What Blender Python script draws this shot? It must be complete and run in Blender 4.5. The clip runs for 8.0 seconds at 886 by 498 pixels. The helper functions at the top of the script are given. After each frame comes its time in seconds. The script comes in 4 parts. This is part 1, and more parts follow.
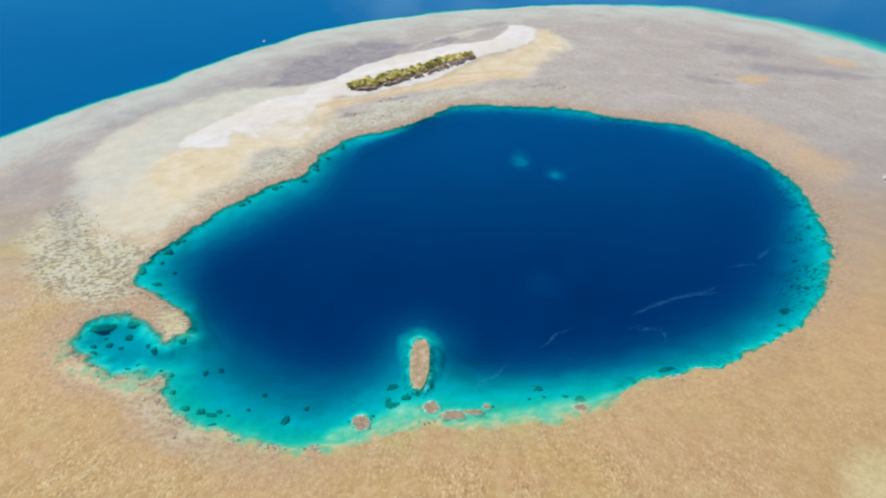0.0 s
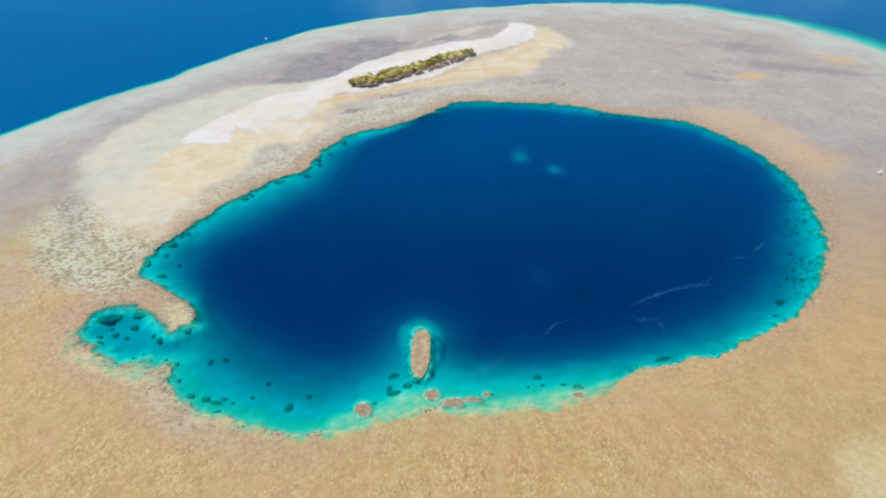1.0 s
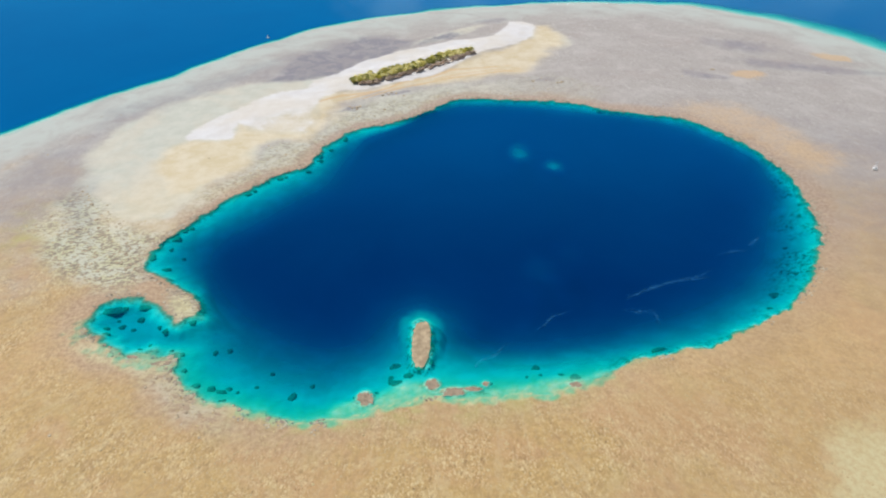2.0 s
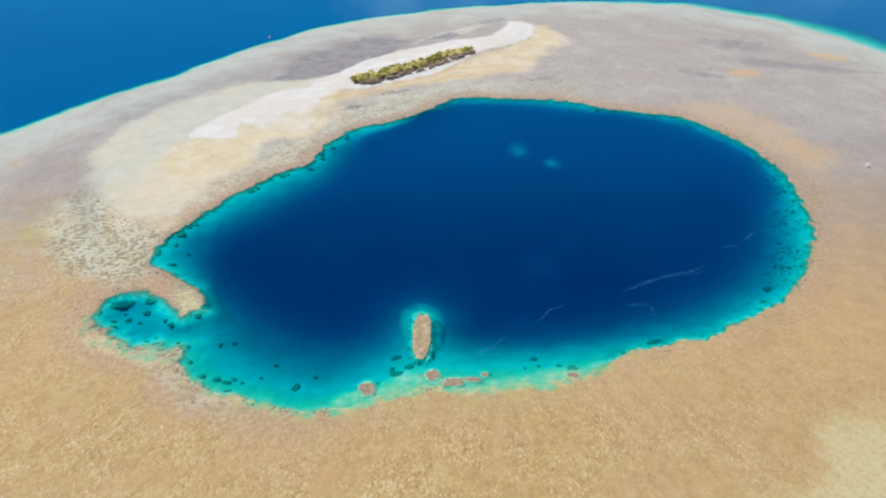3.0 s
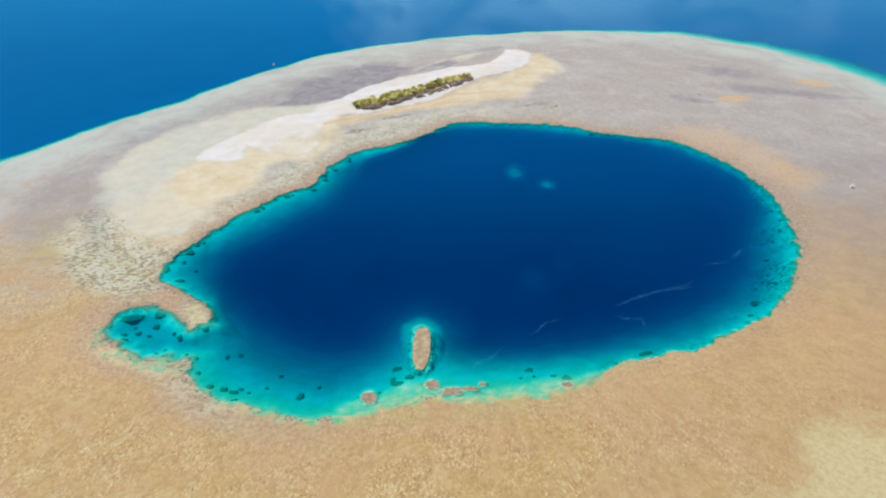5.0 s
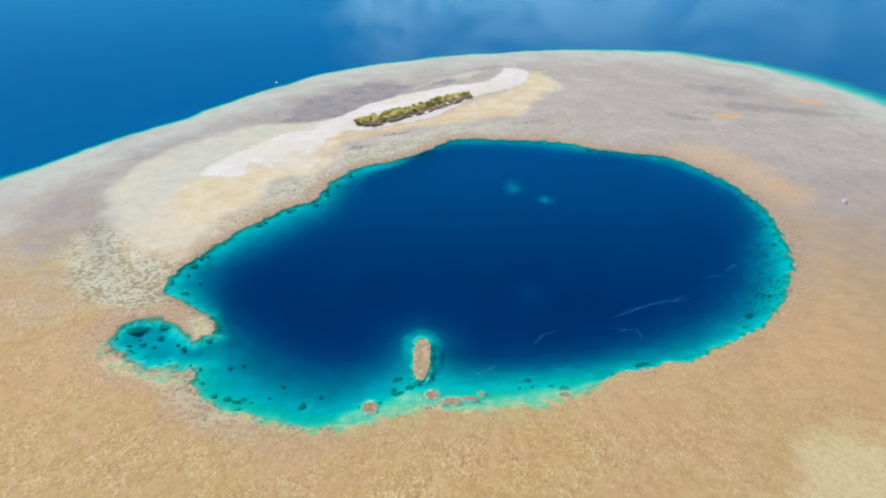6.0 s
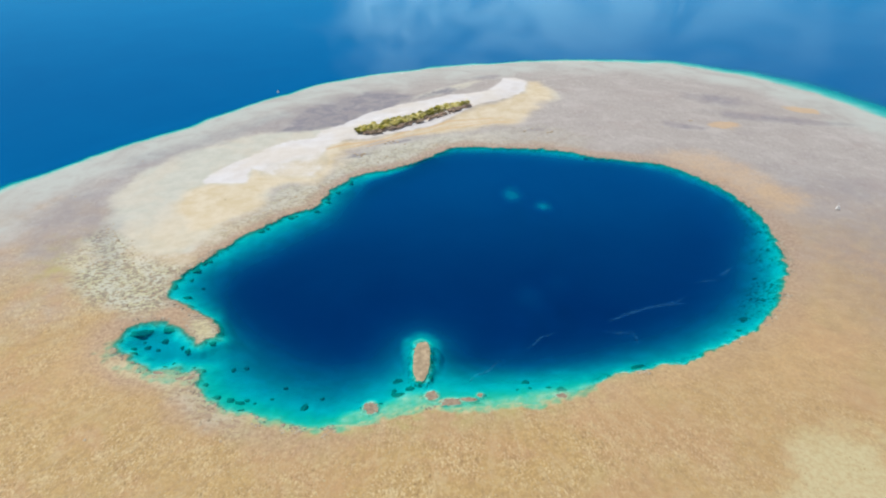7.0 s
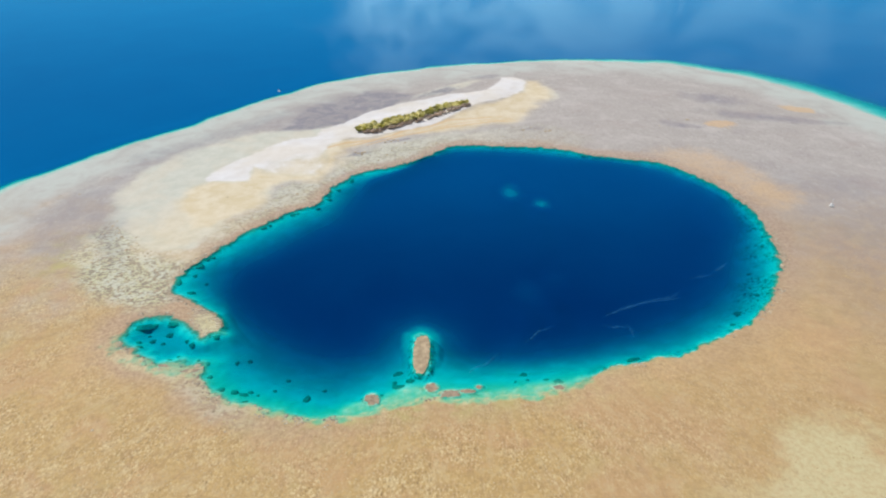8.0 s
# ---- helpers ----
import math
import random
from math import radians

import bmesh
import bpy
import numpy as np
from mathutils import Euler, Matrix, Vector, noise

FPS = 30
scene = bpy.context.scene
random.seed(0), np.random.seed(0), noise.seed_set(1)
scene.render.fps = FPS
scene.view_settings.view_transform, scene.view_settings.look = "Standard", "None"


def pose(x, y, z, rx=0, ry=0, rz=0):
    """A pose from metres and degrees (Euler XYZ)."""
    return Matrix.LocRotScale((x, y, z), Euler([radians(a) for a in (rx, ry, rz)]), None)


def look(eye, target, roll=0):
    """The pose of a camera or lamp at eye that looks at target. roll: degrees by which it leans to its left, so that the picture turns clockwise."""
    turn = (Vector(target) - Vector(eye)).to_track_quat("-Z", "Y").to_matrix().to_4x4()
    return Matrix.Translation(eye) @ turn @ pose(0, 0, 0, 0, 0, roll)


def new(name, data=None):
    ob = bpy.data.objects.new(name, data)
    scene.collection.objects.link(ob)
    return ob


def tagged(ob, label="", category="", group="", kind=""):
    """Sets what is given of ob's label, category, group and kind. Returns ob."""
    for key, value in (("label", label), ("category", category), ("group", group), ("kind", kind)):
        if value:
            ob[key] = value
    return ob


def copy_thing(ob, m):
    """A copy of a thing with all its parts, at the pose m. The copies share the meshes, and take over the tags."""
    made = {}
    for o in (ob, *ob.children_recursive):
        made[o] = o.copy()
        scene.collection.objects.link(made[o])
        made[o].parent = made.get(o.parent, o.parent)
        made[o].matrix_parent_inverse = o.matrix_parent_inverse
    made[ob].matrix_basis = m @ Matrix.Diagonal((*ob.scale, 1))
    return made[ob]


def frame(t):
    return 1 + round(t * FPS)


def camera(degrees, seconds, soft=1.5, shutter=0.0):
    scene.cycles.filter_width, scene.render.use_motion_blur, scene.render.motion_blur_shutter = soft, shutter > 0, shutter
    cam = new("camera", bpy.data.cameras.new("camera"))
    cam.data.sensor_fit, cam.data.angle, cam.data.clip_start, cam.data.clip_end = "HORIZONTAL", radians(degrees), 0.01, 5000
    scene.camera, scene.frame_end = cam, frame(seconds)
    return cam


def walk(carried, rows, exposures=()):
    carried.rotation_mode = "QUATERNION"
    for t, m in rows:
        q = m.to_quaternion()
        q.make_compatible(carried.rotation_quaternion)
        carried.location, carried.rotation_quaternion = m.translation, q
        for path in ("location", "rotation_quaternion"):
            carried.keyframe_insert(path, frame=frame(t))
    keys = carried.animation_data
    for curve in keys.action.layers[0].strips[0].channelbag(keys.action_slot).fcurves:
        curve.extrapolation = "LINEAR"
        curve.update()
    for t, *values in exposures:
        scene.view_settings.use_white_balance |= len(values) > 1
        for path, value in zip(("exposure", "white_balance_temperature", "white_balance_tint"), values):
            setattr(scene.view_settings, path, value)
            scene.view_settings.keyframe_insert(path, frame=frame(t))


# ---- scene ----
cam = camera(68.0, 8.0, soft=2.0)
# seconds, x, y, z, pitch from level, lean, yaw: a drone backing away level over the reef flat, tilting up midway
ROWS = [
    (0.0, 0.00, 0.00, 300.00, -35.447, 0.746, 0.000),
    (0.5, 0.06, -4.43, 299.82, -35.465, 0.755, 0.033),
    (1.0, 0.12, -9.10, 299.90, -35.475, 0.775, 0.050),
    (1.5, 0.15, -13.85, 300.75, -35.520, 0.790, 0.060),
    (3.0, 0.14, -28.90, 303.70, -35.478, 0.800, 0.045),
    (3.5, 0.13, -33.86, 305.10, -35.203, 0.790, 0.030),
    (4.0, 0.13, -38.86, 306.30, -34.688, 0.785, 0.015),
    (4.5, 0.12, -43.92, 307.40, -33.928, 0.765, -0.015),
    (6.0, 0.12, -59.05, 311.10, -31.688, 0.740, -0.055),
    (6.5, 0.12, -64.40, 312.00, -30.920, 0.715, -0.070),
    (7.0, 0.10, -69.60, 312.85, -30.838, 0.705, -0.092),
    (7.5, 0.06, -74.65, 313.60, -30.815, 0.685, -0.125),
    (8.0, 0.04, -79.61, 314.65, -30.826, 0.680, -0.135),
]
walk(cam, [(t, pose(x, y, z, 90 + pitch, lean, yaw)) for t, x, y, z, pitch, lean, yaw in ROWS])

# ---- world, sun ----
SUN_UP, SUN_TURN = 64.0, 62.0          # degrees above the horizon; degrees from +y towards -x
sun = new("sun", bpy.data.lights.new("sun", "SUN"))
sun.data.energy, sun.data.angle, sun.data.color = 3.6, radians(0.53), (1.0, 0.965, 0.91)
sx, sy, sz = -math.sin(radians(SUN_TURN)) * math.cos(radians(SUN_UP)), math.cos(radians(SUN_TURN)) * math.cos(radians(SUN_UP)), math.sin(radians(SUN_UP))
sun.matrix_world = look((sx * 900, sy * 900, sz * 900), (0, 0, 0))
scene.view_settings.exposure = 0.02


class Nodes:
    """Small helper to write node trees line by line."""

    def __init__(self, tree):
        self.tree = tree
        tree.nodes.clear()

    def add(self, kind, inputs=None):
        node = self.tree.nodes.new(kind)
        for key, value in (inputs or {}).items():
            socket = node.inputs[key]
            if isinstance(value, bpy.types.NodeSocket):
                self.tree.links.new(value, socket)
            else:
                socket.default_value = value
        return node

    def math(self, op, a, b=0.0, clamp=False):
        node = self.add("ShaderNodeMath", {0: a, 1: b})
        node.operation, node.use_clamp = op, clamp
        return node.outputs[0]

    def scale(self, vector, by):
        node = self.add("ShaderNodeVectorMath", {0: vector, 1: by})
        node.operation = "MULTIPLY"
        return node.outputs[0]

    def mix(self, f, a, b, blend="MIX"):
        node = self.add("ShaderNodeMix")
        node.data_type, node.blend_type = "RGBA", blend
        for key, value in ((0, f), (6, a), (7, b)):
            if isinstance(value, bpy.types.NodeSocket):
                self.tree.links.new(value, node.inputs[key])
            else:
                node.inputs[key].default_value = value
        return node.outputs[2]

    def noise(self, vector, scale, detail=4.0, rough=0.55, distort=0.0):
        return self.add("ShaderNodeTexNoise", {"Vector": vector, "Scale": scale, "Detail": detail, "Roughness": rough, "Distortion": distort}).outputs["Fac"]

    def ramp(self, value, low, high):
        node = self.add("ShaderNodeMapRange", {0: value, 1: low, 2: high, 3: 0.0, 4: 1.0})
        node.interpolation_type = "SMOOTHSTEP"
        return node.outputs[0]

    def attribute(self, name):
        node = self.add("ShaderNodeAttribute")
        node.attribute_name = name
        return node.outputs["Fac"]


def rgb(r, g, b):
    return (r, g, b, 1.0)


def make_world():
    world = bpy.data.worlds.new("sky")
    scene.world = world
    world.use_nodes = True
    n = Nodes(world.node_tree)
    sky = n.add("ShaderNodeTexSky")
    sky.sky_type, sky.sun_disc = "NISHITA", False
    sky.sun_elevation, sky.sun_rotation = radians(SUN_UP), radians(-SUN_TURN)
    sky.altitude, sky.dust_density, sky.ozone_density = 50.0, 0.0, 4.0
    ray = n.add("ShaderNodeTexCoord").outputs["Generated"]
    # fair-weather cloud: a broken bank low in the north-east with a torn western end, thin puffs elsewhere
    part = n.add("ShaderNodeSeparateXYZ", {0: ray})
    flat = n.scale(ray, (1.0, 1.0, 2.2))
    puffs = n.noise(flat, 7.5, 8.0, 0.64, 1.0)
    torn = n.math("ADD", part.outputs[0], n.math("MULTIPLY", n.math("SUBTRACT", n.noise(flat, 9.0, 6.0, 0.6, 1.5), 0.5), 0.16))
    bank = n.math("MULTIPLY", n.ramp(torn, -0.17, -0.08), n.ramp(part.outputs[2], 0.34, 0.22))
    bank = n.math("MULTIPLY", bank, n.math("SUBTRACT", 1.0, n.math("MULTIPLY", n.ramp(part.outputs[0], 0.08, 0.5), 0.6)))
    wisp = n.math("MULTIPLY", n.math("MULTIPLY", n.ramp(torn, -0.15, -0.09), n.ramp(torn, 0.03, -0.05)), n.ramp(n.noise(flat, 14.0, 7.0, 0.66, 2.0), 0.45, 0.7))
    thick = n.math("ADD", n.math("MULTIPLY", n.ramp(puffs, 0.25, 0.62), 0.85), n.math("MULTIPLY", wisp, 0.5))
    cloud = n.math("MINIMUM", n.math("ADD", n.math("MULTIPLY", bank, thick), n.math("MULTIPLY", n.ramp(puffs, 0.62, 0.90), 0.4)), 1.0)
    colour = n.mix(cloud, sky.outputs[0], rgb(36.0, 32.0, 31.0))
    back = n.add("ShaderNodeBackground", {"Color": colour, "Strength": 0.09})
    n.tree.links.new(back.outputs[0], n.add("ShaderNodeOutputWorld").inputs[0])


make_world()


# ---- plan of the reef: shore lines, depths, zones ----
def lattice(x, y, seed):
    """Smooth value noise, 0 to 1, one cell a unit."""
    xi, yi = np.floor(x), np.floor(y)
    fx, fy = x - xi, y - yi
    fx, fy = fx * fx * (3 - 2 * fx), fy * fy * (3 - 2 * fy)

    def h(a, b):
        v = np.sin(a * 127.1 + b * 311.7 + seed * 74.7) * 43758.5453
        return v - np.floor(v)

    low = h(xi, yi) * (1 - fx) + h(xi + 1, yi) * fx
    high = h(xi, yi + 1) * (1 - fx) + h(xi + 1, yi + 1) * fx
    return low * (1 - fy) + high * fy


def rough(x, y, size, seed, octaves=4, gain=0.5):
    """Layered noise about 0, of roughly +-1."""
    total, amp, norm = 0.0, 1.0, 0.0
    for k in range(octaves):
        c, s = math.cos(k * 1.1 + seed), math.sin(k * 1.1 + seed)
        u, v = (x * c - y * s) / size * 2 ** k, (x * s + y * c) / size * 2 ** k
        total = total + amp * (lattice(u + 57.3 * k, v - 31.9 * k, seed + k) * 2 - 1)
        norm += amp
        amp *= gain
    return total / norm * 1.6


def step(v, low, high):
    u = np.clip((v - low) / (high - low), 0, 1)
    return u * u * (3 - 2 * u)


def oval(x, y, cx, cy, a, b, turn):
    """Rough distance in metres from the rim of an ellipse, positive inside."""
    c, s = math.cos(radians(turn)), math.sin(radians(turn))
    u, v = (x - cx) * c + (y - cy) * s, -(x - cx) * s + (y - cy) * c
    q = np.sqrt((u / a) ** 2 + (v / b) ** 2) + 1e-6
    grad = np.sqrt((u / a ** 2) ** 2 + (v / b ** 2) ** 2) / q + 1e-9
    return (1 - q) / np.maximum(grad, 0.2 / max(a, b))


def patch(x, y, cx, cy, a, b, turn, soft=0.5, ragged=0.25, seed=3):
    """A soft-edged oval zone, 0 to 1, with a ragged rim."""
    c, s = math.cos(radians(turn)), math.sin(radians(turn))
    u, v = (x - cx) * c + (y - cy) * s, -(x - cx) * s + (y - cy) * c
    q = np.sqrt((u / a) ** 2 + (v / b) ** 2)
    near = q < 1.05 + soft + 1.7 * ragged
    q[near] += ragged * rough(x[near], y[near], max(a, b) * 0.5, seed, 5, 0.6)
    return np.where(near, 1 - step(q, 1 - soft, 1 + soft), 0.0)


def area(x, y, corners, soft, ragged=0.0, size=20.0, seed=3):
    """A zone, 0 to 1, inside a rough outline: soft rim in metres, pushed in and out by noise."""
    out = np.zeros(len(x))
    xs, ys, edge = [p[0] for p in corners], [p[1] for p in corners], soft + 2 * ragged
    near = (x > min(xs) - edge) & (x < max(xs) + edge) & (y > min(ys) - edge) & (y < max(ys) + edge)
    u, v = x[near], y[near]
    best, within = np.full(len(u), 1e9), np.zeros(len(u), bool)
    for (x0, y0), (x1, y1) in zip(corners, corners[1:] + corners[:1]):
        dx, dy = x1 - x0, y1 - y0
        t = np.clip(((u - x0) * dx + (v - y0) * dy) / (dx * dx + dy * dy), 0, 1)
        best = np.minimum(best, (u - x0 - t * dx) ** 2 + (v - y0 - t * dy) ** 2)
        if dy:
            within ^= ((y0 > v) != (y1 > v)) & (u < dx * (v - y0) / dy + x0)
    d = np.where(within, 1, -1) * np.sqrt(best) + ragged * rough(u, v, size, seed, 5, 0.6)
    out[near] = step(d, -soft, soft)
    return out


def band(x, y, knots):
    """Metres inside a run of rounded strips, knots of x, y and half width."""
    best = np.full(len(x), -1e3)
    for (x0, y0, w0), (x1, y1, w1) in zip(knots, knots[1:]):
        dx, dy = x1 - x0, y1 - y0
        t = np.clip(((x - x0) * dx + (y - y0) * dy) / (dx * dx + dy * dy), 0, 1)
        best = np.maximum(best, w0 + (w1 - w0) * t - np.hypot(x - x0 - t * dx, y - y0 - t * dy))
    return best


HOLE_X, HOLE_Y, HOLE_R = 5.0, 455.0, 239.3
HOLE_WAVES = [(40.6, 4.5), (19.4, 33.2), (7.0, -5.7), (3.0, 1.4), (-3.5, 2.1), (2.7, 2.3), (-6.7, -3.9), (0.4, 1.5), (3.0, -0.8), (-2.3, 0.8), (2.4, -2.1), (-1.0, -0.0), (1.1, 2.2), (-1.3, -0.5), (-1.1, 0.3), (1.5, -0.7), (-0.3, -0.5), (0.1, -0.2), (-0.2, 0.1), (-0.1, 0.1), (0.3, 0.2), (-0.8, 0.2)]
REEF_X, REEF_Y = 60.0, 420.0
REEF_R = 625.0
REEF_WAVES = [(44.2, 29.3), (-14.1, 26.2), (-17.3, -11.5), (3.0, -8.2), (0.2, -3.7), (7.5, -3.6), (3.3, 4.0), (0.6, 1.3), (1.9, -0.3)]


def waves(angle, mean, terms):
    r = mean + 0 * angle
    slope = 0 * angle
    for k, (a, b) in enumerate(terms, 1):
        r = r + a * np.cos(k * angle) + b * np.sin(k * angle)
        slope = slope + k * (b * np.cos(k * angle) - a * np.sin(k * angle))
    return r, slope


BAY_OVALS = ((-217, 318, 40, 23, 142), (-190, 301, 22, 14, 165), (-236, 318, 17, 12, 165), (-190, 312, 14, 10, 0), (-177, 317, 13, 9, 35))


# the hooked coral spit between bay and lagoon
SPIT = [(-228, 366, 10), (-208, 353, 9), (-193, 341, 11.5), (-189, 335, 10)]


def polar_rim(x, y):
    """Metres inside the lagoon's main shore along the line from its middle."""
    dx, dy = x - HOLE_X, y - HOLE_Y
    return waves(np.arctan2(dy, dx), HOLE_R, HOLE_WAVES)[0] - np.hypot(dx, dy)


def shore_distance():
    """A raster of the true distance to the lagoon's shore, bay included: positive inside."""
    turn = np.linspace(0, 2 * math.pi, 1500, endpoint=False)
    r = waves(turn, HOLE_R, HOLE_WAVES)[0]
    px, py = [HOLE_X + r * np.cos(turn)], [HOLE_Y + r * np.sin(turn)]
    for cx, cy, a, b, tilt in BAY_OVALS:
        c, q = math.cos(radians(tilt)), math.sin(radians(tilt))
        u, v = a * np.cos(turn[::5]), b * np.sin(turn[::5])
        px.append(cx + u * c - v * q)
        py.append(cy + u * q + v * c)
    px, py = np.concatenate(px), np.concatenate(py)

    def depth_in(x, y):
        return np.minimum(np.maximum.reduce([polar_rim(x, y)] + [oval(x, y, *o) for o in BAY_OVALS]), -band(x, y, SPIT))

    for x0, y0, w in SPIT:
        px, py = np.concatenate([px, x0 + w * np.cos(turn[::5])]), np.concatenate([py, y0 + w * np.sin(turn[::5])])
    for (x0, y0, w0), (x1, y1, w1) in zip(SPIT, SPIT[1:]):
        t, d = np.linspace(0, 1, 60), math.hypot(x1 - x0, y1 - y0)
        for side in (-1, 1):
            w = side * (w0 + (w1 - w0) * t) / d
            px, py = np.concatenate([px, x0 + (x1 - x0) * t - (y1 - y0) * w]), np.concatenate([py, y0 + (y1 - y0) * t + (x1 - x0) * w])
    edge = np.abs(depth_in(px, py)) < 0.6
    px, py = px[edge], py[edge]
    gx, gy = np.meshgrid(np.arange(-420, 481, 3.0), np.arange(80, 881, 3.0))
    x, y = gx.ravel(), gy.ravel()
    near = np.empty(len(x))
    for i in range(0, len(x), 4000):
        j = slice(i, i + 4000)
        near[j] = np.sqrt(((x[j, None] - px) ** 2 + (y[j, None] - py) ** 2).min(1))
    return np.where(depth_in(x, y) > 0, near, -near).reshape(gx.shape)


SHORE_MAP = None


def sampled(raster, x, y):
    """Values of a raster of 3 m cells, smoothly between them."""
    u, v = np.clip((x + 420) / 3.0, 0, raster.shape[1] - 1.001), np.clip((y - 80) / 3.0, 0, raster.shape[0] - 1.001)
    i, j = u.astype(int), v.astype(int)
    fu, fv = u - i, v - j
    low = raster[j, i] * (1 - fu) + raster[j, i + 1] * fu
    high = raster[j + 1, i] * (1 - fu) + raster[j + 1, i + 1] * fu
    return low * (1 - fv) + high * fv


def hole_side(x, y):
    """Metres inside (positive) the lagoon's shore, with its small western bay."""
    global SHORE_MAP
    if SHORE_MAP is None:
        SHORE_MAP = shore_distance()
    main = sampled(SHORE_MAP, x, y)
    bay = np.maximum.reduce([oval(x, y, *o) for o in BAY_OVALS])
    return main, bay, np.arctan2(y - HOLE_Y, x - HOLE_X)


def reef_side(x, y):
    """Metres inside (positive) the outer edge of the reef."""
    dx, dy = x - REEF_X, y - REEF_Y
    d, angle = np.hypot(dx, dy) + 1e-6, np.arctan2(dy, dx)
    r, slope = waves(angle, REEF_R, REEF_WAVES)
    return (r - d) / np.sqrt(1 + (slope / np.maximum(d, 200)) ** 2)


# coral rocks awash along the southern shore: x, y, half widths
TOPS = ((-51, 250, 4.6, 5.0), (-11, 261, 4.4, 3.8), (2, 255, 7.5, 3.0), (22, 261, 2.2, 2.0), (14, 257, 5.0, 1.6), (77, 260, 3.0, 2.2), (-184, 281, 6.2, 2.2), (-206, 287, 4.0, 1.6))

# knee-deep sand tongues along the same shore: x, y, half widths, turn
SHALLOWS = ((-62, 242, 8, 4, 20), (-44, 246, 8, 4, 30), (-27, 255, 14, 6, 25), (4, 252, 22, 6, 0), (35, 253, 18, 4, 10), (66, 258, 18, 6, 12), (92, 263, 8, 4, 30))

# the sand cay: x, y, half width, height along its ridge
CAY = [(-266, 610, 8, 0.7), (-248, 634, 19, 1.1), (-210, 664, 31, 1.6), (-160, 682, 34, 2.0), (-137, 733, 25, 2.3), (-106, 766, 32, 2.6),
       (-66, 795, 35, 2.8), (-21, 823, 36, 2.8), (32, 866, 33, 2.6), (72, 910, 29, 2.2), (98, 950, 27, 1.8), (108, 966, 24, 1.5)]


def cay_rise(x, y):
    """Sand height of the cay above the flat, and 0 to 1 inside it."""
    best = np.full_like(x, -1e3)
    top = np.zeros_like(x)
    for (x0, y0, w0, h0), (x1, y1, w1, h1) in zip(CAY, CAY[1:]):
        dx, dy = x1 - x0, y1 - y0
        t = np.clip(((x - x0) * dx + (y - y0) * dy) / (dx * dx + dy * dy), 0, 1)
        side = (w0 + (w1 - w0) * t) - np.hypot(x - x0 - t * dx, y - y0 - t * dy)
        nearer = side > best
        best = np.where(nearer, side, best)
        top = np.where(nearer, h0 + (h1 - h0) * t, top)
    return best, top


# brink of the deep basin, where the bed falls out of sight
BASIN = [(-192, 411), (-188, 381), (-172, 351), (-148, 325), (-120, 302), (-97, 290), (-73, 285), (-53, 292), (-41, 308), (-36, 323), (-20, 334), (-1, 323), (6, 298), (28, 290), (59, 292), (86, 295), (113, 301), (144, 311), (180, 327), (212, 348), (238, 376), (256, 406), (272, 445), (293, 486), (296, 543), (280, 577), (249, 618), (194, 647), (134, 661), (71, 679), (19, 680), (-17, 662), (-53, 627), (-82, 603), (-99, 554), (-110, 507), (-144, 469), (-171, 438)]
BASIN_MAP = None


def basin_side(x, y):
    """Metres outside (positive) the brink of the deep basin, smoothed."""
    global BASIN_MAP
    if BASIN_MAP is None:
        gx, gy = np.meshgrid(np.arange(-420, 481, 3.0), np.arange(80, 881, 3.0))
        u, v = gx.ravel(), gy.ravel()
        best, within = np.full(len(u), 1e9), np.zeros(len(u), bool)
        for (x0, y0), (x1, y1) in zip(BASIN, BASIN[1:] + BASIN[:1]):
            dx, dy = x1 - x0, y1 - y0
            t = np.clip(((u - x0) * dx + (v - y0) * dy) / (dx * dx + dy * dy), 0, 1)
            best = np.minimum(best, (u - x0 - t * dx) ** 2 + (v - y0 - t * dy) ** 2)
            if dy:
                within ^= ((y0 > v) != (y1 > v)) & (u < dx * (v - y0) / dy + x0)
        m = (np.where(within, -1, 1) * np.sqrt(best)).reshape(gx.shape)
        for k in range(10):
            m[1:-1, 1:-1] = (m[1:-1, 1:-1] * 2 + m[:-2, 1:-1] + m[2:, 1:-1] + m[1:-1, :-2] + m[1:-1, 2:]) / 6
        BASIN_MAP = m
    return sampled(BASIN_MAP, x, y)


# how gently the sandy shore shelves off, by the same angle
GENTLE = [(-180, 0.0), (-146, 0.0), (-132, 0.7), (-115, 0.8), (-108, 1.0), (-70, 1.0), (-60, 0.3), (-40, 0.1), (0, 0.0), (180, 0.0)]


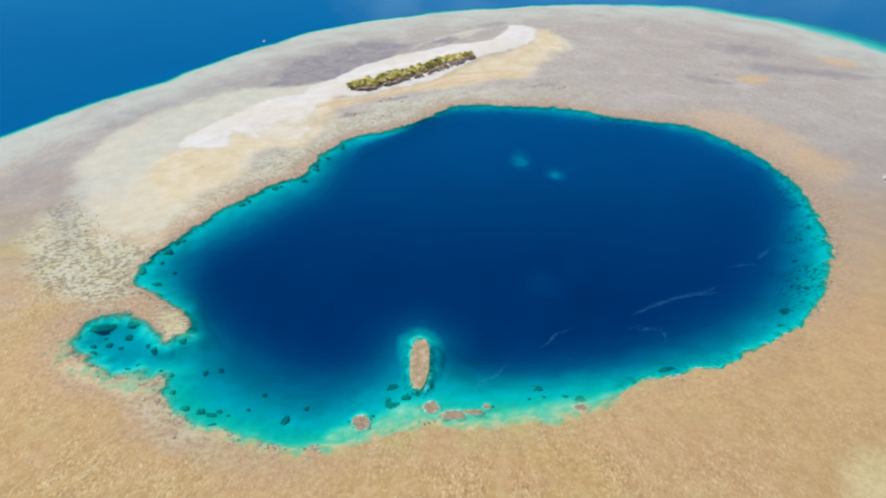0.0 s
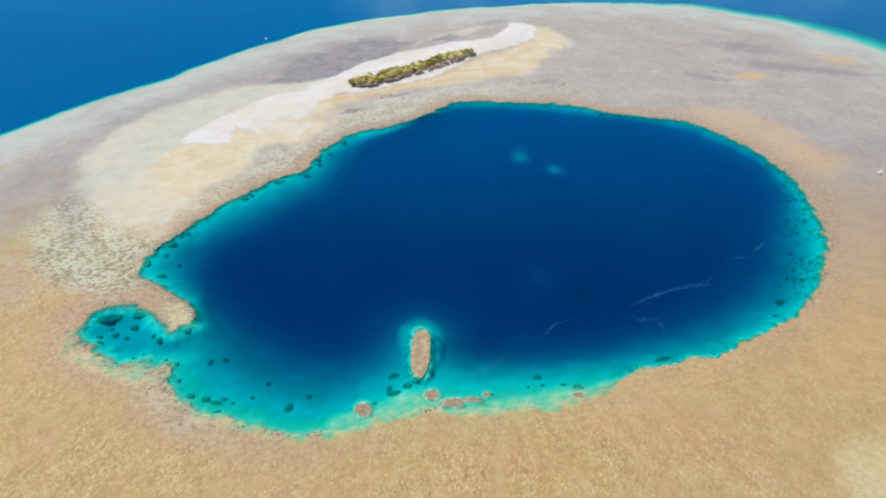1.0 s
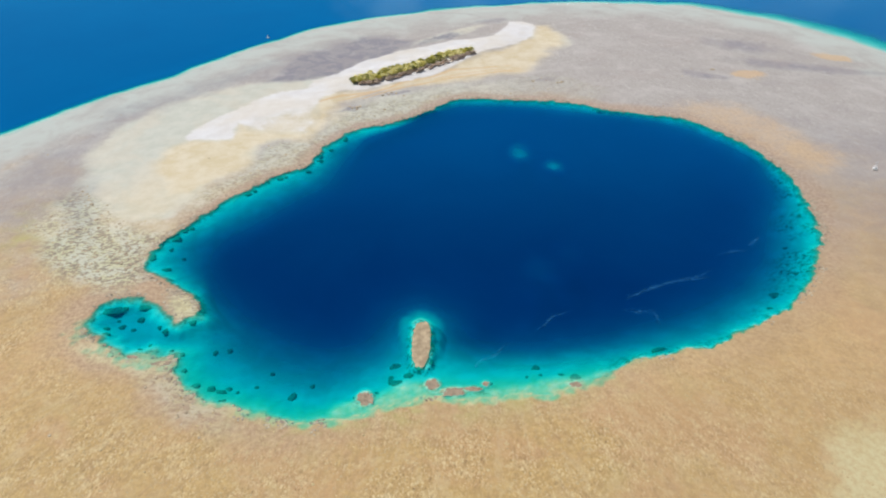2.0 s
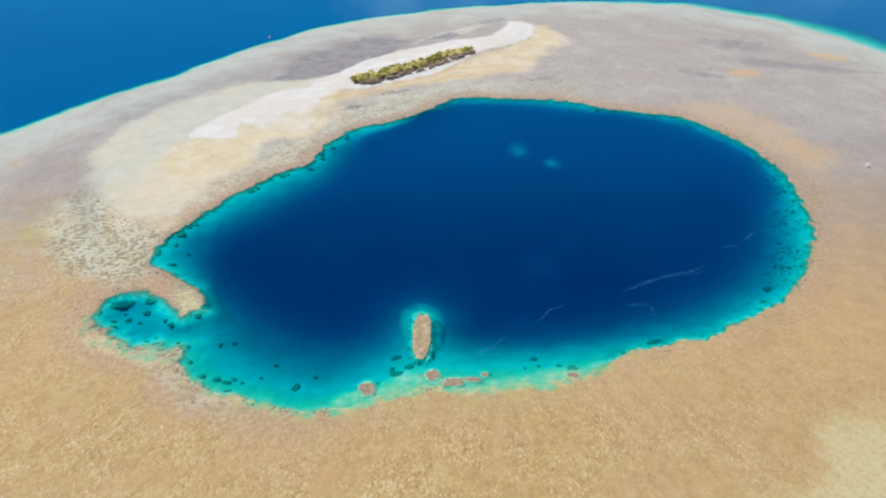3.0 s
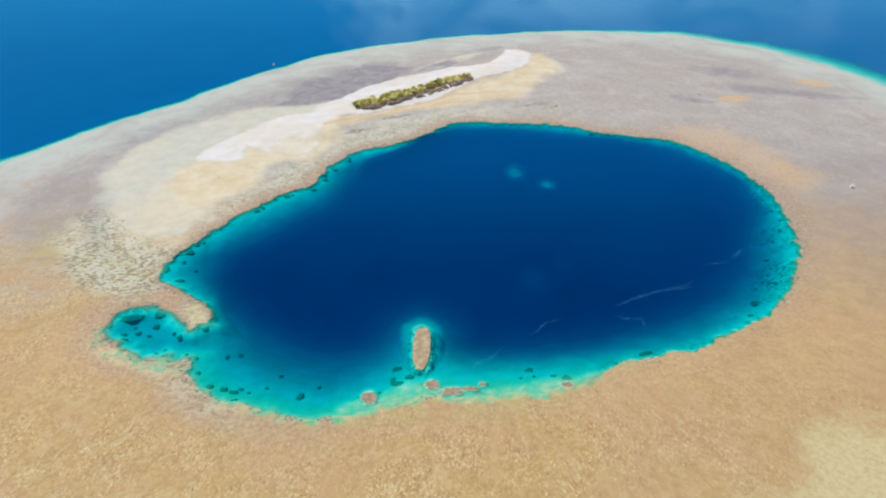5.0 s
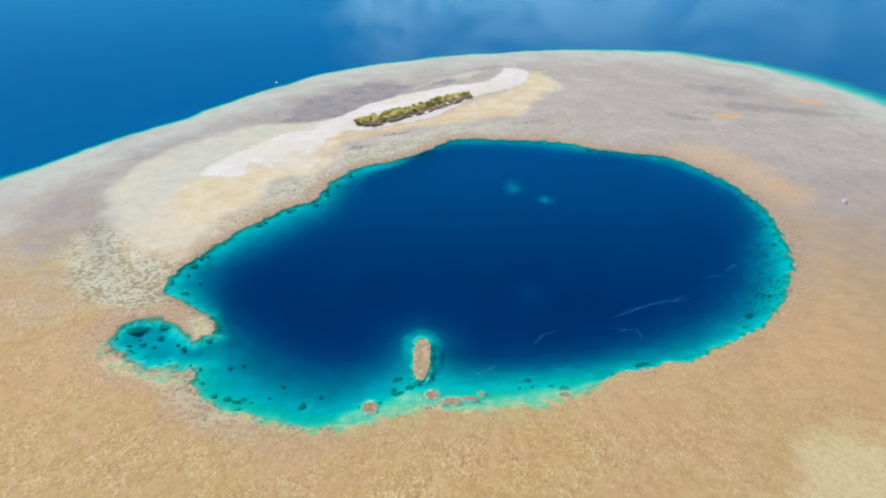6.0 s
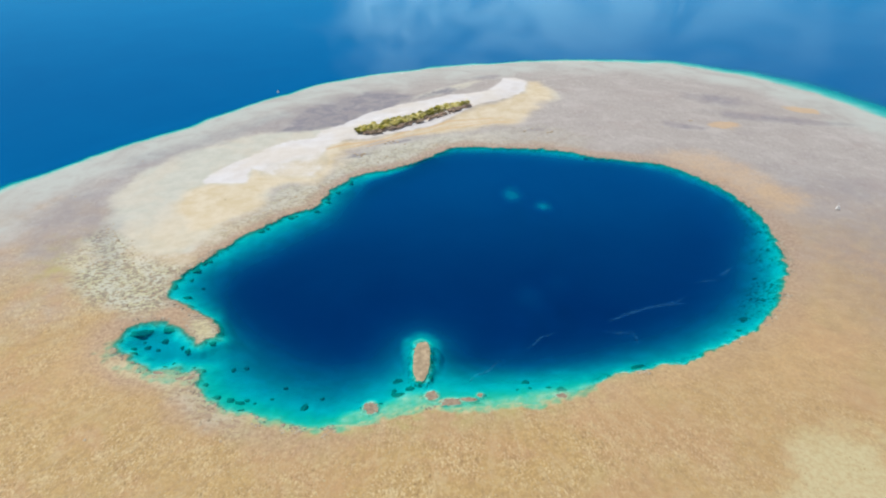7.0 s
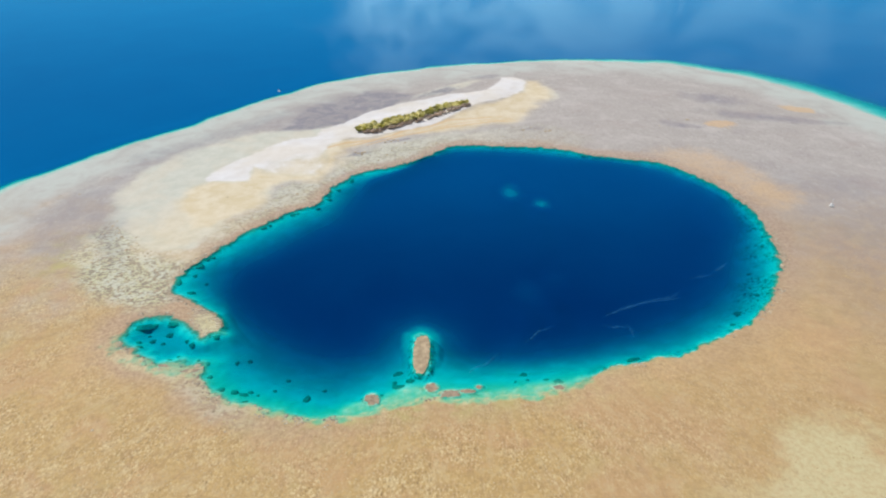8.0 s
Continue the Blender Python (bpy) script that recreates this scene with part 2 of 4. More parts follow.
def height(x, y):
    """Ground height over the water level, with the zones that it is made from."""
    main, bay, angle = hole_side(x, y)
    fray = 1.9 * rough(x, y, 16, 5, 4) + 2.3 * rough(x, y, 6.0, 8, 3)
    fray = fray * (1 - 0.35 * step(band(x, y, SPIT), -14, -2))
    side = main + fray
    gentle = np.interp(np.degrees(angle), [a for a, w in GENTLE], [w for a, w in GENTLE])
    # from the shore to the brink of the basin, then down into it
    brink = basin_side(x, y) + 1.5 * rough(x, y, 24, 11, 3)
    wet = np.maximum(side, 0)
    u = wet / (wet + np.maximum(brink, 0) + 1e-6)
    hold = np.interp(np.degrees(angle), [-112, -98, -68, -58, 98, 106, 120, 128], [0, 1, 1, 0, 0, 0.8, 0.8, 0])
    steep = np.interp(np.degrees(angle), [-66, -56, -25, -5], [0, 5.5, 5.5, 0])
    fall = (1 - hold) * ((8.6 + steep) * u + (8.0 - steep) * u * u) + hold * (2.5 * u + 14.5 * u ** np.where(angle > 0, 5.0, 3.2))
    deep = 1.35 * (1 - np.exp(-wet / (1.6 + 2.2 * gentle))) + fall + 0.8 * np.maximum(-brink, 0)
    deep = 46 * (1 - np.exp(-deep / 46))
    bay_depth = 1.3 * (1 - np.exp(-np.maximum(side, 0) / 1.6)) + 4.6 * step(side, 2, 17)
    depth = np.where(side > 0, deep + (bay_depth - deep) * step(bay, -6, 4), 0)
    # submerged knolls inside the lagoon
    for kx, ky, r, low in ((71, 568, 14, 10.0), (102, 538, 11, 9.0), (68, 378, 15, 23.0), (95, 395, 11, 26.0)):
        dist = np.hypot(x - kx, (y - ky) * 0.62) + 2.5 * rough(x, y, 9, 21, 3)
        depth = np.where(side > 0, depth - np.maximum(depth - low, 0) * (1 - step(dist, 0, r * 2.3)) ** 1.3, depth)
    # the mound of the long pinnacle
    along = np.clip(y, 279.5, 314.5)
    dist = np.maximum(np.hypot(x + 19 + 0.02 * (y - 299), y - along) - 5.5 + 0.5 * fray, 0)
    mound = 1.1 + 4.5 * step(dist, 0, 4) + 3.5 * step(dist, 3, 11) + 14 * step(dist, 6, 19) + 30 * step(dist, 13, 40)
    depth = np.where(side > 0, np.minimum(depth, mound), depth)
    for kx, ky, a, b in TOPS:
        dist = np.maximum(-oval(x, y, kx, ky, a * 1.15, b * 1.15, 0), 0) + 0.6 * np.abs(fray) * 0.4
        depth = np.where(side > 0, np.minimum(depth, 0.08 + 1.1 * dist), depth)
    # sand tongues that almost dry out
    for kx, ky, a, b, turn in SHALLOWS:
        dist = oval(x, y, kx, ky, a, b, turn) + 0.9 * fray
        depth = np.where(side > 0, depth + (np.minimum(depth, 0.65 + 0.4 * rough(x, y, 5, 36, 3)) - depth) * step(dist, -5.0, 3.0), depth)
    outer = reef_side(x, y) - np.interp(np.degrees(np.arctan2(y - REEF_Y, x - REEF_X)), [-180, 0, 30, 60, 90, 150, 180], [8, 20, 22, 17, 11, 8, 8]) + 7 * rough(x, y, 60, 14, 4)
    fringe = np.interp(np.degrees(np.arctan2(y - REEF_Y, x - REEF_X)), [-180, 20, 45, 75, 120, 180], [13, 46, 34, 13, 11, 13])
    v = np.maximum(-outer, 0) / fringe
    lip = np.interp(np.degrees(np.arctan2(y - REEF_Y, x - REEF_X)), [-180, 0, 30, 55, 80, 180], [0.5, 3.4, 3.2, 1.4, 0.5, 0.5])
    sea = lip * v + 40 * step(v, 0.6, 3.0) + 25 * step(v, 2, 20)
    sea = np.minimum(sea, 75)
    shore = np.minimum(np.maximum(-side, 0), np.maximum(outer, 0))
    flat = 0.22 * step(shore, 0, 5) + 0.16 * step(shore, 5, 60) + 0.05 * rough(x, y, 9, 31, 3)
    drowned = np.maximum(gentle * (1 - step(-side, 1, 9)), 0.9 * patch(x, y, -207, 286, 40, 8, 162, 0.5, 0.4, 86))
    drowned = np.maximum(drowned, 0.7 * patch(x, y, -250, 312, 14, 16, 0, 0.5, 0.4, 87))
    flat = flat - drowned * (0.36 + 0.30 * rough(x, y, 4.5, 35, 3))
    ridge, top = cay_rise(x, y)
    ridge = ridge + 2.2 * rough(x, y, 26, 17, 3)
    sand = top * step(ridge, -4, 22)
    z = np.where(side > 0, -depth, np.where(outer < 0, -sea, flat + sand))
    return z, side, outer, ridge, shore, angle


# outlines of the ground's coverings, west and north of the lagoon
WHITE_SAND = [(-276, 612), (-269, 604), (-226, 603), (-227, 641), (-198, 624), (-150, 619), (-144, 649), (-150, 681), (-147, 708), (-127, 726), (-97, 734), (-64, 755), (-15, 781), (15, 819), (47, 858), (93, 894), (123, 928), (133, 980), (115, 1001), (95, 999), (84, 962), (68, 928), (8, 915), (-32, 889), (-70, 867), (-114, 830), (-139, 791), (-165, 768), (-168, 742), (-207, 727), (-223, 708), (-237, 684), (-252, 665), (-266, 642)]
PALE_SAND = [(-336, 508), (-351, 544), (-360, 575), (-361, 597), (-352, 646), (-342, 668), (-327, 695), (-301, 720), (-276, 740), (-248, 756), (-207, 762), (-182, 765), (-139, 791), (-128, 705), (-148, 603), (-174, 597), (-188, 582), (-191, 556), (-205, 531), (-217, 516), (-233, 465), (-241, 440), (-264, 441), (-286, 451), (-306, 463), (-328, 485)]
YELLOW_SAND = [(-273, 517), (-285, 556), (-282, 582), (-268, 603), (-226, 603), (-227, 641), (-198, 624), (-150, 619), (-144, 649), (-150, 681), (-147, 708), (-127, 726), (-97, 734), (-64, 755), (-15, 781), (15, 819), (47, 858), (93, 894), (123, 928), (133, 980), (151, 976), (164, 932), (158, 889), (140, 859), (120, 815), (98, 784), (50, 774), (0, 755), (-42, 745), (-76, 728), (-108, 708), (-127, 695), (-129, 663), (-134, 628), (-148, 605), (-174, 600), (-189, 584), (-192, 559), (-203, 535), (-215, 520), (-232, 493), (-253, 487)]
WEED_BED = [(-222, 766), (-192, 760), (-176, 769), (-139, 789), (-114, 830), (-70, 867), (-54, 885), (-45, 915), (-82, 927), (-123, 923), (-153, 899), (-181, 872), (-209, 840), (-207, 806)]
WEED_FRINGE = [(-389, 445), (-426, 512), (-410, 543), (-399, 580), (-387, 606), (-378, 643), (-384, 683), (-351, 707), (-320, 736), (-302, 769), (-280, 794), (-254, 829), (-211, 861), (-155, 914), (-109, 944), (-74, 932), (-120, 888), (-202, 812), (-200, 766), (-250, 762), (-276, 742), (-327, 695), (-352, 648), (-362, 603), (-361, 576), (-353, 542), (-336, 492), (-345, 456), (-357, 440)]
MOTTLED_FLAT = [(-352, 444), (-351, 479), (-341, 503), (-322, 479), (-296, 457), (-258, 436), (-237, 433), (-239, 410), (-236, 382), (-227, 366), (-255, 359), (-287, 362), (-306, 382), (-329, 414)]
SPECKLED_RIM = [(-238, 436), (-222, 495), (-211, 518), (-190, 550), (-186, 584), (-171, 597), (-147, 599), (-130, 632), (-122, 666), (-93, 690), (-48, 716), (7, 740), (49, 757), (107, 770), (150, 769), (185, 730), (176, 685), (72, 692), (6, 694), (-94, 632), (-129, 541), (-188, 489), (-230, 424)]
ORANGE_FLAT = [(245, 673), (288, 688), (329, 674), (347, 638), (363, 604), (378, 572), (380, 550), (362, 524), (337, 511), (326, 533), (318, 566), (301, 596), (273, 638)]
PALE_FLAT = [(209, 209), (230, 218), (255, 224), (273, 214), (264, 170), (232, 146), (125, 147), (144, 178), (157, 189), (166, 182), (183, 184), (201, 194)]
# tide lines in the yellow sand: x, y, half width
TIDE_LINES = ([(-127, 700, 1.0), (-96, 721, 2.6), (-70, 739, 2.2), (-55, 757, 2.4), (-22, 771, 2.4), (7, 798, 2.6), (44, 803, 2.8), (86, 812, 1.0)],
              [(-98, 708, 1.0), (-63, 735, 2.4), (-21, 756, 2.2), (7, 770, 2.6), (36, 779, 2.2), (73, 791, 2.8), (102, 790, 1.0)],
              [(-147, 696, 2.0), (-123, 715, 3.2), (-90, 728, 2.0)], [(-20, 764, 1.0), (20, 784, 1.6), (60, 796, 1.6), (95, 800, 0.8)])


def zones(x, y, side, outer, ridge, shore, angle):
    """Coverings of the ground, each 0 to 1; far only turns it grey northward."""
    n = rough(x, y, 30, 41, 5, 0.6)
    halo = np.maximum.reduce([area(x, y, PALE_SAND, 17, 8, 26, 51), 0.8 * patch(x, y, 150, 918, 24, 40, 20, 0.4, 0.2, 55), 0.55 * patch(x, y, -55, 702, 120, 24, 34, 0.6, 0.4, 97),
                              0.35 * patch(x, y, -207, 286, 40, 7, 162, 0.5, 0.5, 86), 0.8 * patch(x, y, 10, 945, 60, 12, 40, 0.5, 0.3, 52), 0.5 * area(x, y, SPECKLED_RIM, 10, 6, 20, 49) * step(shore, 8, 22) * (1 - step(x, 30, 165))])
    yellow = np.maximum.reduce([area(x, y, YELLOW_SAND, 16, 8, 34, 53), 0.5 * patch(x, y, -262, 447, 60, 14, 160, 0.6, 0.5, 95), 0.4 * patch(x, y, -335, 452, 30, 16, 120, 0.6, 0.5, 59), 0.55 * patch(x, y, -262, 490, 62, 48, 80, 0.7, 0.35, 50), 0.7 * patch(x, y, -166, 640, 50, 34, 35, 0.6, 0.3, 77)])
    white = area(x, y, WHITE_SAND, 6, 3, 16, 54)
    white = white * (1 - 0.6 * patch(x, y, -168, 643, 42, 28, 35, 0.7, 0.3, 77))
    lines_of_tide = np.maximum.reduce([step(band(x, y, k) + 0.8 * rough(x, y, 14, 58, 3), -1.6, 1.4) for k in TIDE_LINES])
    grass = np.maximum.reduce([1.1 * area(x, y, WEED_BED, 10, 10, 40, 61), patch(x, y, -8, 926, 36, 12, 40, 0.4, 0.5, 62), 0.4 * area(x, y, WEED_FRINGE, 14, 12, 50, 60), 0.6 * patch(x, y, 71, 1003, 22, 10, 20, 0.6, 0.5, 70),
                               0.75 * patch(x, y, 403, 878, 38, 22, 150, 0.6, 0.5, 63), 0.75 * patch(x, y, 422, 800, 46, 13, 160, 0.6, 0.5, 64), 0.7 * patch(x, y, 474, 783, 22, 13, 170, 0.5, 0.4, 65), 0.45 * patch(x, y, 510, 770, 45, 7, 170, 0.6, 0.5, 92),
                               0.8 * patch(x, y, -62, 722, 17, 4, 25, 0.5, 0.6, 66), 0.8 * patch(x, y, -106, 680, 12, 6, 20, 0.5, 0.7, 67), 0.7 * patch(x, y, 118, 760, 14, 5, 10, 0.5, 0.7, 68), 0.8 * patch(x, y, 319, 768, 26, 9, 155, 0.5, 0.6, 69)])
    grass = np.maximum.reduce([grass, 0.42 * patch(x, y, -330, 482, 59, 18, 119, 0.6, 0.5, 93), 0.42 * patch(x, y, 405, 450, 75, 165, 8, 0.9, 0.4, 99)])
    ochre = np.maximum.reduce([patch(x, y, 374, 768, 20, 14, 5, 0.4, 0.3, 71), patch(x, y, 505, 825, 22, 12, 150, 0.4, 0.35, 72), 0.62 * area(x, y, ORANGE_FLAT, 24, 10, 30, 73), 0.8 * patch(x, y, 350, 560, 36, 24, 120, 0.8, 0.35, 90), 0.85 * lines_of_tide,
                               0.35 * patch(x, y, -265, 290, 34, 44, 10, 0.9, 0.4, 74), 0.4 * patch(x, y, 265, 300, 60, 26, 40, 0.9, 0.5, 75), 0.4 * patch(x, y, 125, 262, 62, 13, 25, 0.9, 0.5, 48)])
    grass = np.minimum(grass, 1.0)
    mottle = np.maximum.reduce([area(x, y, MOTTLED_FLAT, 12, 10, 30, 81), 0.5 * area(x, y, SPECKLED_RIM, 10, 8, 20, 82) * step(shore, 5, 16) * (1 - 0.55 * step(x, -60, 60)),
                                0.45 * patch(x, y, -165, 258, 46, 12, 140, 0.6, 0.5, 84), 0.8 * patch(x, y, -187, 336, 24, 9, 127, 0.5, 0.4, 89)])
    pale = np.maximum.reduce([area(x, y, PALE_FLAT, 12, 16, 24, 85) * (0.3 + 0.7 * step(x - 0.5 * (y - 180) + 10 * n, 172, 206)), 0.8 * patch(x, y, -207, 286, 40, 8, 162, 0.5, 0.5, 86), 0.5 * patch(x, y, -250, 312, 10, 14, 0, 0.5, 0.5, 87), 0.8 * patch(x, y, -188, 336, 13, 8, 127, 0.5, 0.3, 87)])
    shelf = np.maximum(step(side, 0.5, 5), 0.4 * step(-outer, -2, 10))
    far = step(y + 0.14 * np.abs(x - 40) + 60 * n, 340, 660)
    rim = (1 - step(shore + 6 * n, 8, 32)) * step(outer, 60, 120) * np.interp(np.degrees(angle), [-125, -100, -25, 0], [1.0, 0.35, 0.35, 1.0])
    gentle = np.interp(np.degrees(angle), [a for a, w in GENTLE], [w for a, w in GENTLE])
    shelf = np.maximum(shelf, 0.7 * gentle * step(side + 3.0 * n, -1.0, 5.0))
    coral = (1 - step(np.abs(side - 1.5), 1.0, 5 + 3 * n)) * (1 - 0.9 * gentle) * np.interp(np.degrees(angle), [-180, 25, 45, 110, 135, 180], [0.8, 0.7, 0.25, 0.2, 0.35, 0.6])
    coral = np.maximum(coral, 0.95 * np.interp(np.degrees(angle), [-40, -18, 15, 32], [0, 1, 1, 0]) * step(side, 0, 4) * (1 - step(side, 20, 32)) * step(rough(0.4 * x, y, 11, 47, 4), -0.5, 0.5))
    coral = np.maximum(coral, 0.75 * np.interp(np.degrees(angle), [-64, -57, -44, -36], [0, 1, 1, 0]) * step(side, -1, 3) * (1 - step(side, 7, 18)))
    fringe = np.zeros(len(x))
    for kx, ky, a, b in TOPS:
        fringe = np.maximum(fringe, step(oval(x, y, kx, ky, a, b, 0) + 1.5 * rough(x, y, 5, 38, 3), -4.5, -1.0))
    along = np.hypot(x + 19, y - np.clip(y, 279.5, 314.5)) - 5.5
    coral = np.maximum.reduce([coral, 0.55 * fringe, 1 - step(along + 1.6 * rough(x, y, 6, 39, 3), 1.5, 6.0)])
    crest = step(85 + 25 * n - np.abs(outer - 15), 0, 75)
    rosy = np.maximum(patch(x, y, 300, 330, 190, 120, 40, 0.9, 0.4, 76), 0.55 * (1 - step(shore + 12 * n, 18, 70)) * (1 - step(y, 520, 620)) * (1 - 0.8 * gentle))
    algae = np.maximum.reduce([patch(x, y, -344, 441, 36, 20, 123, 0.8, 0.6, 96), patch(x, y, -25, 243, 90, 12, 4, 0.8, 0.6, 88), gentle * (1 - step(-side, 2, 14))])
    return dict(halo=halo * (side < 2), yellow=yellow * (side < 0), white=white, grass=grass, ochre=ochre, mottle=mottle, pale=pale, shelf=shelf, far=far, rim=rim, coral=coral, crest=crest, algae=algae, rosy=rosy, ripple=gentle * step(side, -6, 0) * (1 - step(side, 8, 24)))


def lines(low, high, fine, mid_low, mid_high, mid, reach):
    """Grid lines: fine in the middle, wider further out, then growing to the horizon."""
    inner = list(np.arange(low, high + 0.01, fine))
    left = list(np.arange(mid_low, low - mid * 0.5, mid))
    right = list(np.arange(high + mid, mid_high, mid))
    out, gap = [], mid
    a, b = left[0], right[-1]
    while b < reach:
        gap *= 1.28
        a, b = a - gap, b + gap
        left.insert(0, a)
        right.append(b)
    return np.array(left + inner + right)


# ---- materials ----
def ground_material():
    m = bpy.data.materials.new("reef_ground")
    m.use_nodes = True
    n = Nodes(m.node_tree)
    p = n.add("ShaderNodeNewGeometry").outputs["Position"]
    big = n.noise(p, 0.012, 5.0, 0.6)
    mid = n.noise(p, 0.06, 6.0, 0.65)
    fine = n.noise(p, 0.32, 6.0, 0.7)
    grit = n.noise(p, 1.1, 4.0, 0.7)
    # streaks: outward from the lagoon on the near flat, along the reef's rings on the far flat
    off = n.add("ShaderNodeVectorMath", {0: p, 1: (HOLE_X, HOLE_Y, 0.0)})
    off.operation = "SUBTRACT"
    xyz = n.add("ShaderNodeSeparateXYZ", {0: off.outputs[0]}).outputs
    way = n.math("ARCTAN2", xyz[1], xyz[0])
    reach = n.math("SQRT", n.math("ADD", n.math("MULTIPLY", xyz[0], xyz[0]), n.math("MULTIPLY", xyz[1], xyz[1])))
    spokes = n.add("ShaderNodeCombineXYZ", {0: n.math("MULTIPLY", reach, 0.035), 1: n.math("MULTIPLY", way, 34.0)}).outputs[0]
    rings = n.add("ShaderNodeCombineXYZ", {0: n.math("MULTIPLY", reach, 0.026), 1: n.math("MULTIPLY", way, 9.0)}).outputs[0]
    streak = n.noise(spokes, 1.0, 5.0, 0.68, 0.6)
    ring = n.noise(rings, 1.0, 6.0, 0.66, 0.5)
    tan = n.mix(n.ramp(fine, 0.3, 0.7), rgb(0.395, 0.252, 0.090), rgb(0.525, 0.35, 0.132))
    # broad drifts of hue: rosy, olive and orange
    tan = n.mix(n.math("MULTIPLY", n.ramp(big, 0.50, 0.62), 0.45), tan, rgb(0.43, 0.335, 0.135))
    tan = n.mix(n.math("MULTIPLY", n.ramp(n.noise(p, 0.013, 4.0, 0.6, 0.5), 0.47, 0.60), 0.6), tan, rgb(0.48, 0.28, 0.13))
    tan = n.mix(n.math("MULTIPLY", n.ramp(streak, 0.48, 0.70), 0.45), tan, rgb(0.53, 0.40, 0.22))
    tan = n.mix(n.math("MULTIPLY", n.ramp(streak, 0.48, 0.30), 0.45), tan, rgb(0.30, 0.19, 0.09))
    tan = n.mix(n.math("MULTIPLY", n.ramp(mid, 0.50, 0.72), 0.4), tan, rgb(0.44, 0.26, 0.135))
    cloudy = n.noise(p, 0.11, 4.0, 0.62, 0.4)
    tan = n.mix(n.math("MULTIPLY", n.ramp(cloudy, 0.50, 0.68), 0.5), tan, rgb(0.53, 0.40, 0.205))
    tan = n.mix(n.math("MULTIPLY", n.ramp(cloudy, 0.48, 0.32), 0.32), tan, rgb(0.32, 0.20, 0.09))
    # knots of dead coral and weed, a pace or two across
    bold = n.math("ADD", 0.15, n.math("MULTIPLY", n.ramp(n.noise(p, 0.022, 5.0, 0.65, 0.6), 0.38, 0.62), 0.85))
    bold = n.math("MULTIPLY", bold, n.math("SUBTRACT", 1.0, n.math("MULTIPLY", n.attribute("rosy"), 0.55)))
    fleck = n.noise(n.scale(p, (1.0, 0.55, 1.0)), 0.70, 6.0, 0.70, 0.6)
    tan = n.mix(n.math("MULTIPLY", n.ramp(fleck, 0.53, 0.60), n.math("MULTIPLY", bold, 0.8)), tan, rgb(0.68, 0.55, 0.31))
    tan = n.mix(n.math("MULTIPLY", n.ramp(fleck, 0.46, 0.37), n.math("MULTIPLY", bold, 0.85)), tan, rgb(0.20, 0.125, 0.05))
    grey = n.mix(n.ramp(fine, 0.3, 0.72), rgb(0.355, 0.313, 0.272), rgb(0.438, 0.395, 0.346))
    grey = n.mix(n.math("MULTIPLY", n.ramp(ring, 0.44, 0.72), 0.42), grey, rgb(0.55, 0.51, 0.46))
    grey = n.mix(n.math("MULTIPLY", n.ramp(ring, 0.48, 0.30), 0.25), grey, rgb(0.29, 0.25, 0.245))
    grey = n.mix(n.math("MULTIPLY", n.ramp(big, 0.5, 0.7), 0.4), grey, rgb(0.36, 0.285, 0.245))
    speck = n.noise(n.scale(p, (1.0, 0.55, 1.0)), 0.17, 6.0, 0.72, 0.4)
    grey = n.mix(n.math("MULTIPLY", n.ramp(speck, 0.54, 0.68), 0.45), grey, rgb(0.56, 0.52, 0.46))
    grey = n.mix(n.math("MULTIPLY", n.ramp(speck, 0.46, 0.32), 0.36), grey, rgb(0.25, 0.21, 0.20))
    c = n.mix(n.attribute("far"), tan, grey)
    c = n.mix(n.math("MULTIPLY", n.attribute("rosy"), 0.48), c, n.mix(n.ramp(mid, 0.35, 0.65), rgb(0.42, 0.275, 0.15), rgb(0.50, 0.34, 0.185)))
    c = n.mix(n.math("MULTIPLY", n.attribute("rim"), 0.72), c, n.mix(n.ramp(fine, 0.35, 0.65), rgb(0.31, 0.19, 0.12), rgb(0.50, 0.37, 0.25)))
    c = n.mix(n.math("MULTIPLY", n.attribute("crest"), n.math("ADD", 0.4, n.math("MULTIPLY", n.ramp(ring, 0.35, 0.6), 0.5))), c, rgb(0.485, 0.51, 0.445))
    c = n.mix(n.math("MULTIPLY", n.attribute("algae"), n.math("MULTIPLY", n.ramp(mid, 0.4, 0.65), 0.75)), c, rgb(0.42, 0.375, 0.13))
    ragged = n.math("MULTIPLY", n.math("SUBTRACT", n.math("ADD", n.math("MULTIPLY", mid, 0.5), n.math("MULTIPLY", fine, 0.5)), 0.5), 1.5)

    def torn_edge(name, low=0.3, high=0.7, by=1.0):
        """A covering with its rim frayed by the grain of the ground."""
        v = n.attribute(name)
        open_rim = n.math("MULTIPLY", n.math("MULTIPLY", v, n.math("SUBTRACT", 1.0, v)), 4.0 * by)
        return n.ramp(n.math("ADD", v, n.math("MULTIPLY", ragged, open_rim)), low, high)

    c = n.mix(n.math("MULTIPLY", torn_edge("halo", 0.1, 0.9), 0.92), c, n.mix(n.ramp(n.noise(p, 0.016, 5.0, 0.62, 0.6), 0.40, 0.60), n.mix(n.ramp(mid, 0.3, 0.7), rgb(0.50, 0.50, 0.40), rgb(0.58, 0.57, 0.47)), n.mix(n.ramp(mid, 0.3, 0.7), rgb(0.55, 0.508, 0.39), rgb(0.605, 0.567, 0.45))))
    # dead coral in slanting flakes on pale sand
    slant = n.add("ShaderNodeMapping", {"Vector": p, "Rotation": (0.0, 0.0, radians(-62)), "Scale": (0.62, 1.0, 1.0)}).outputs[0]
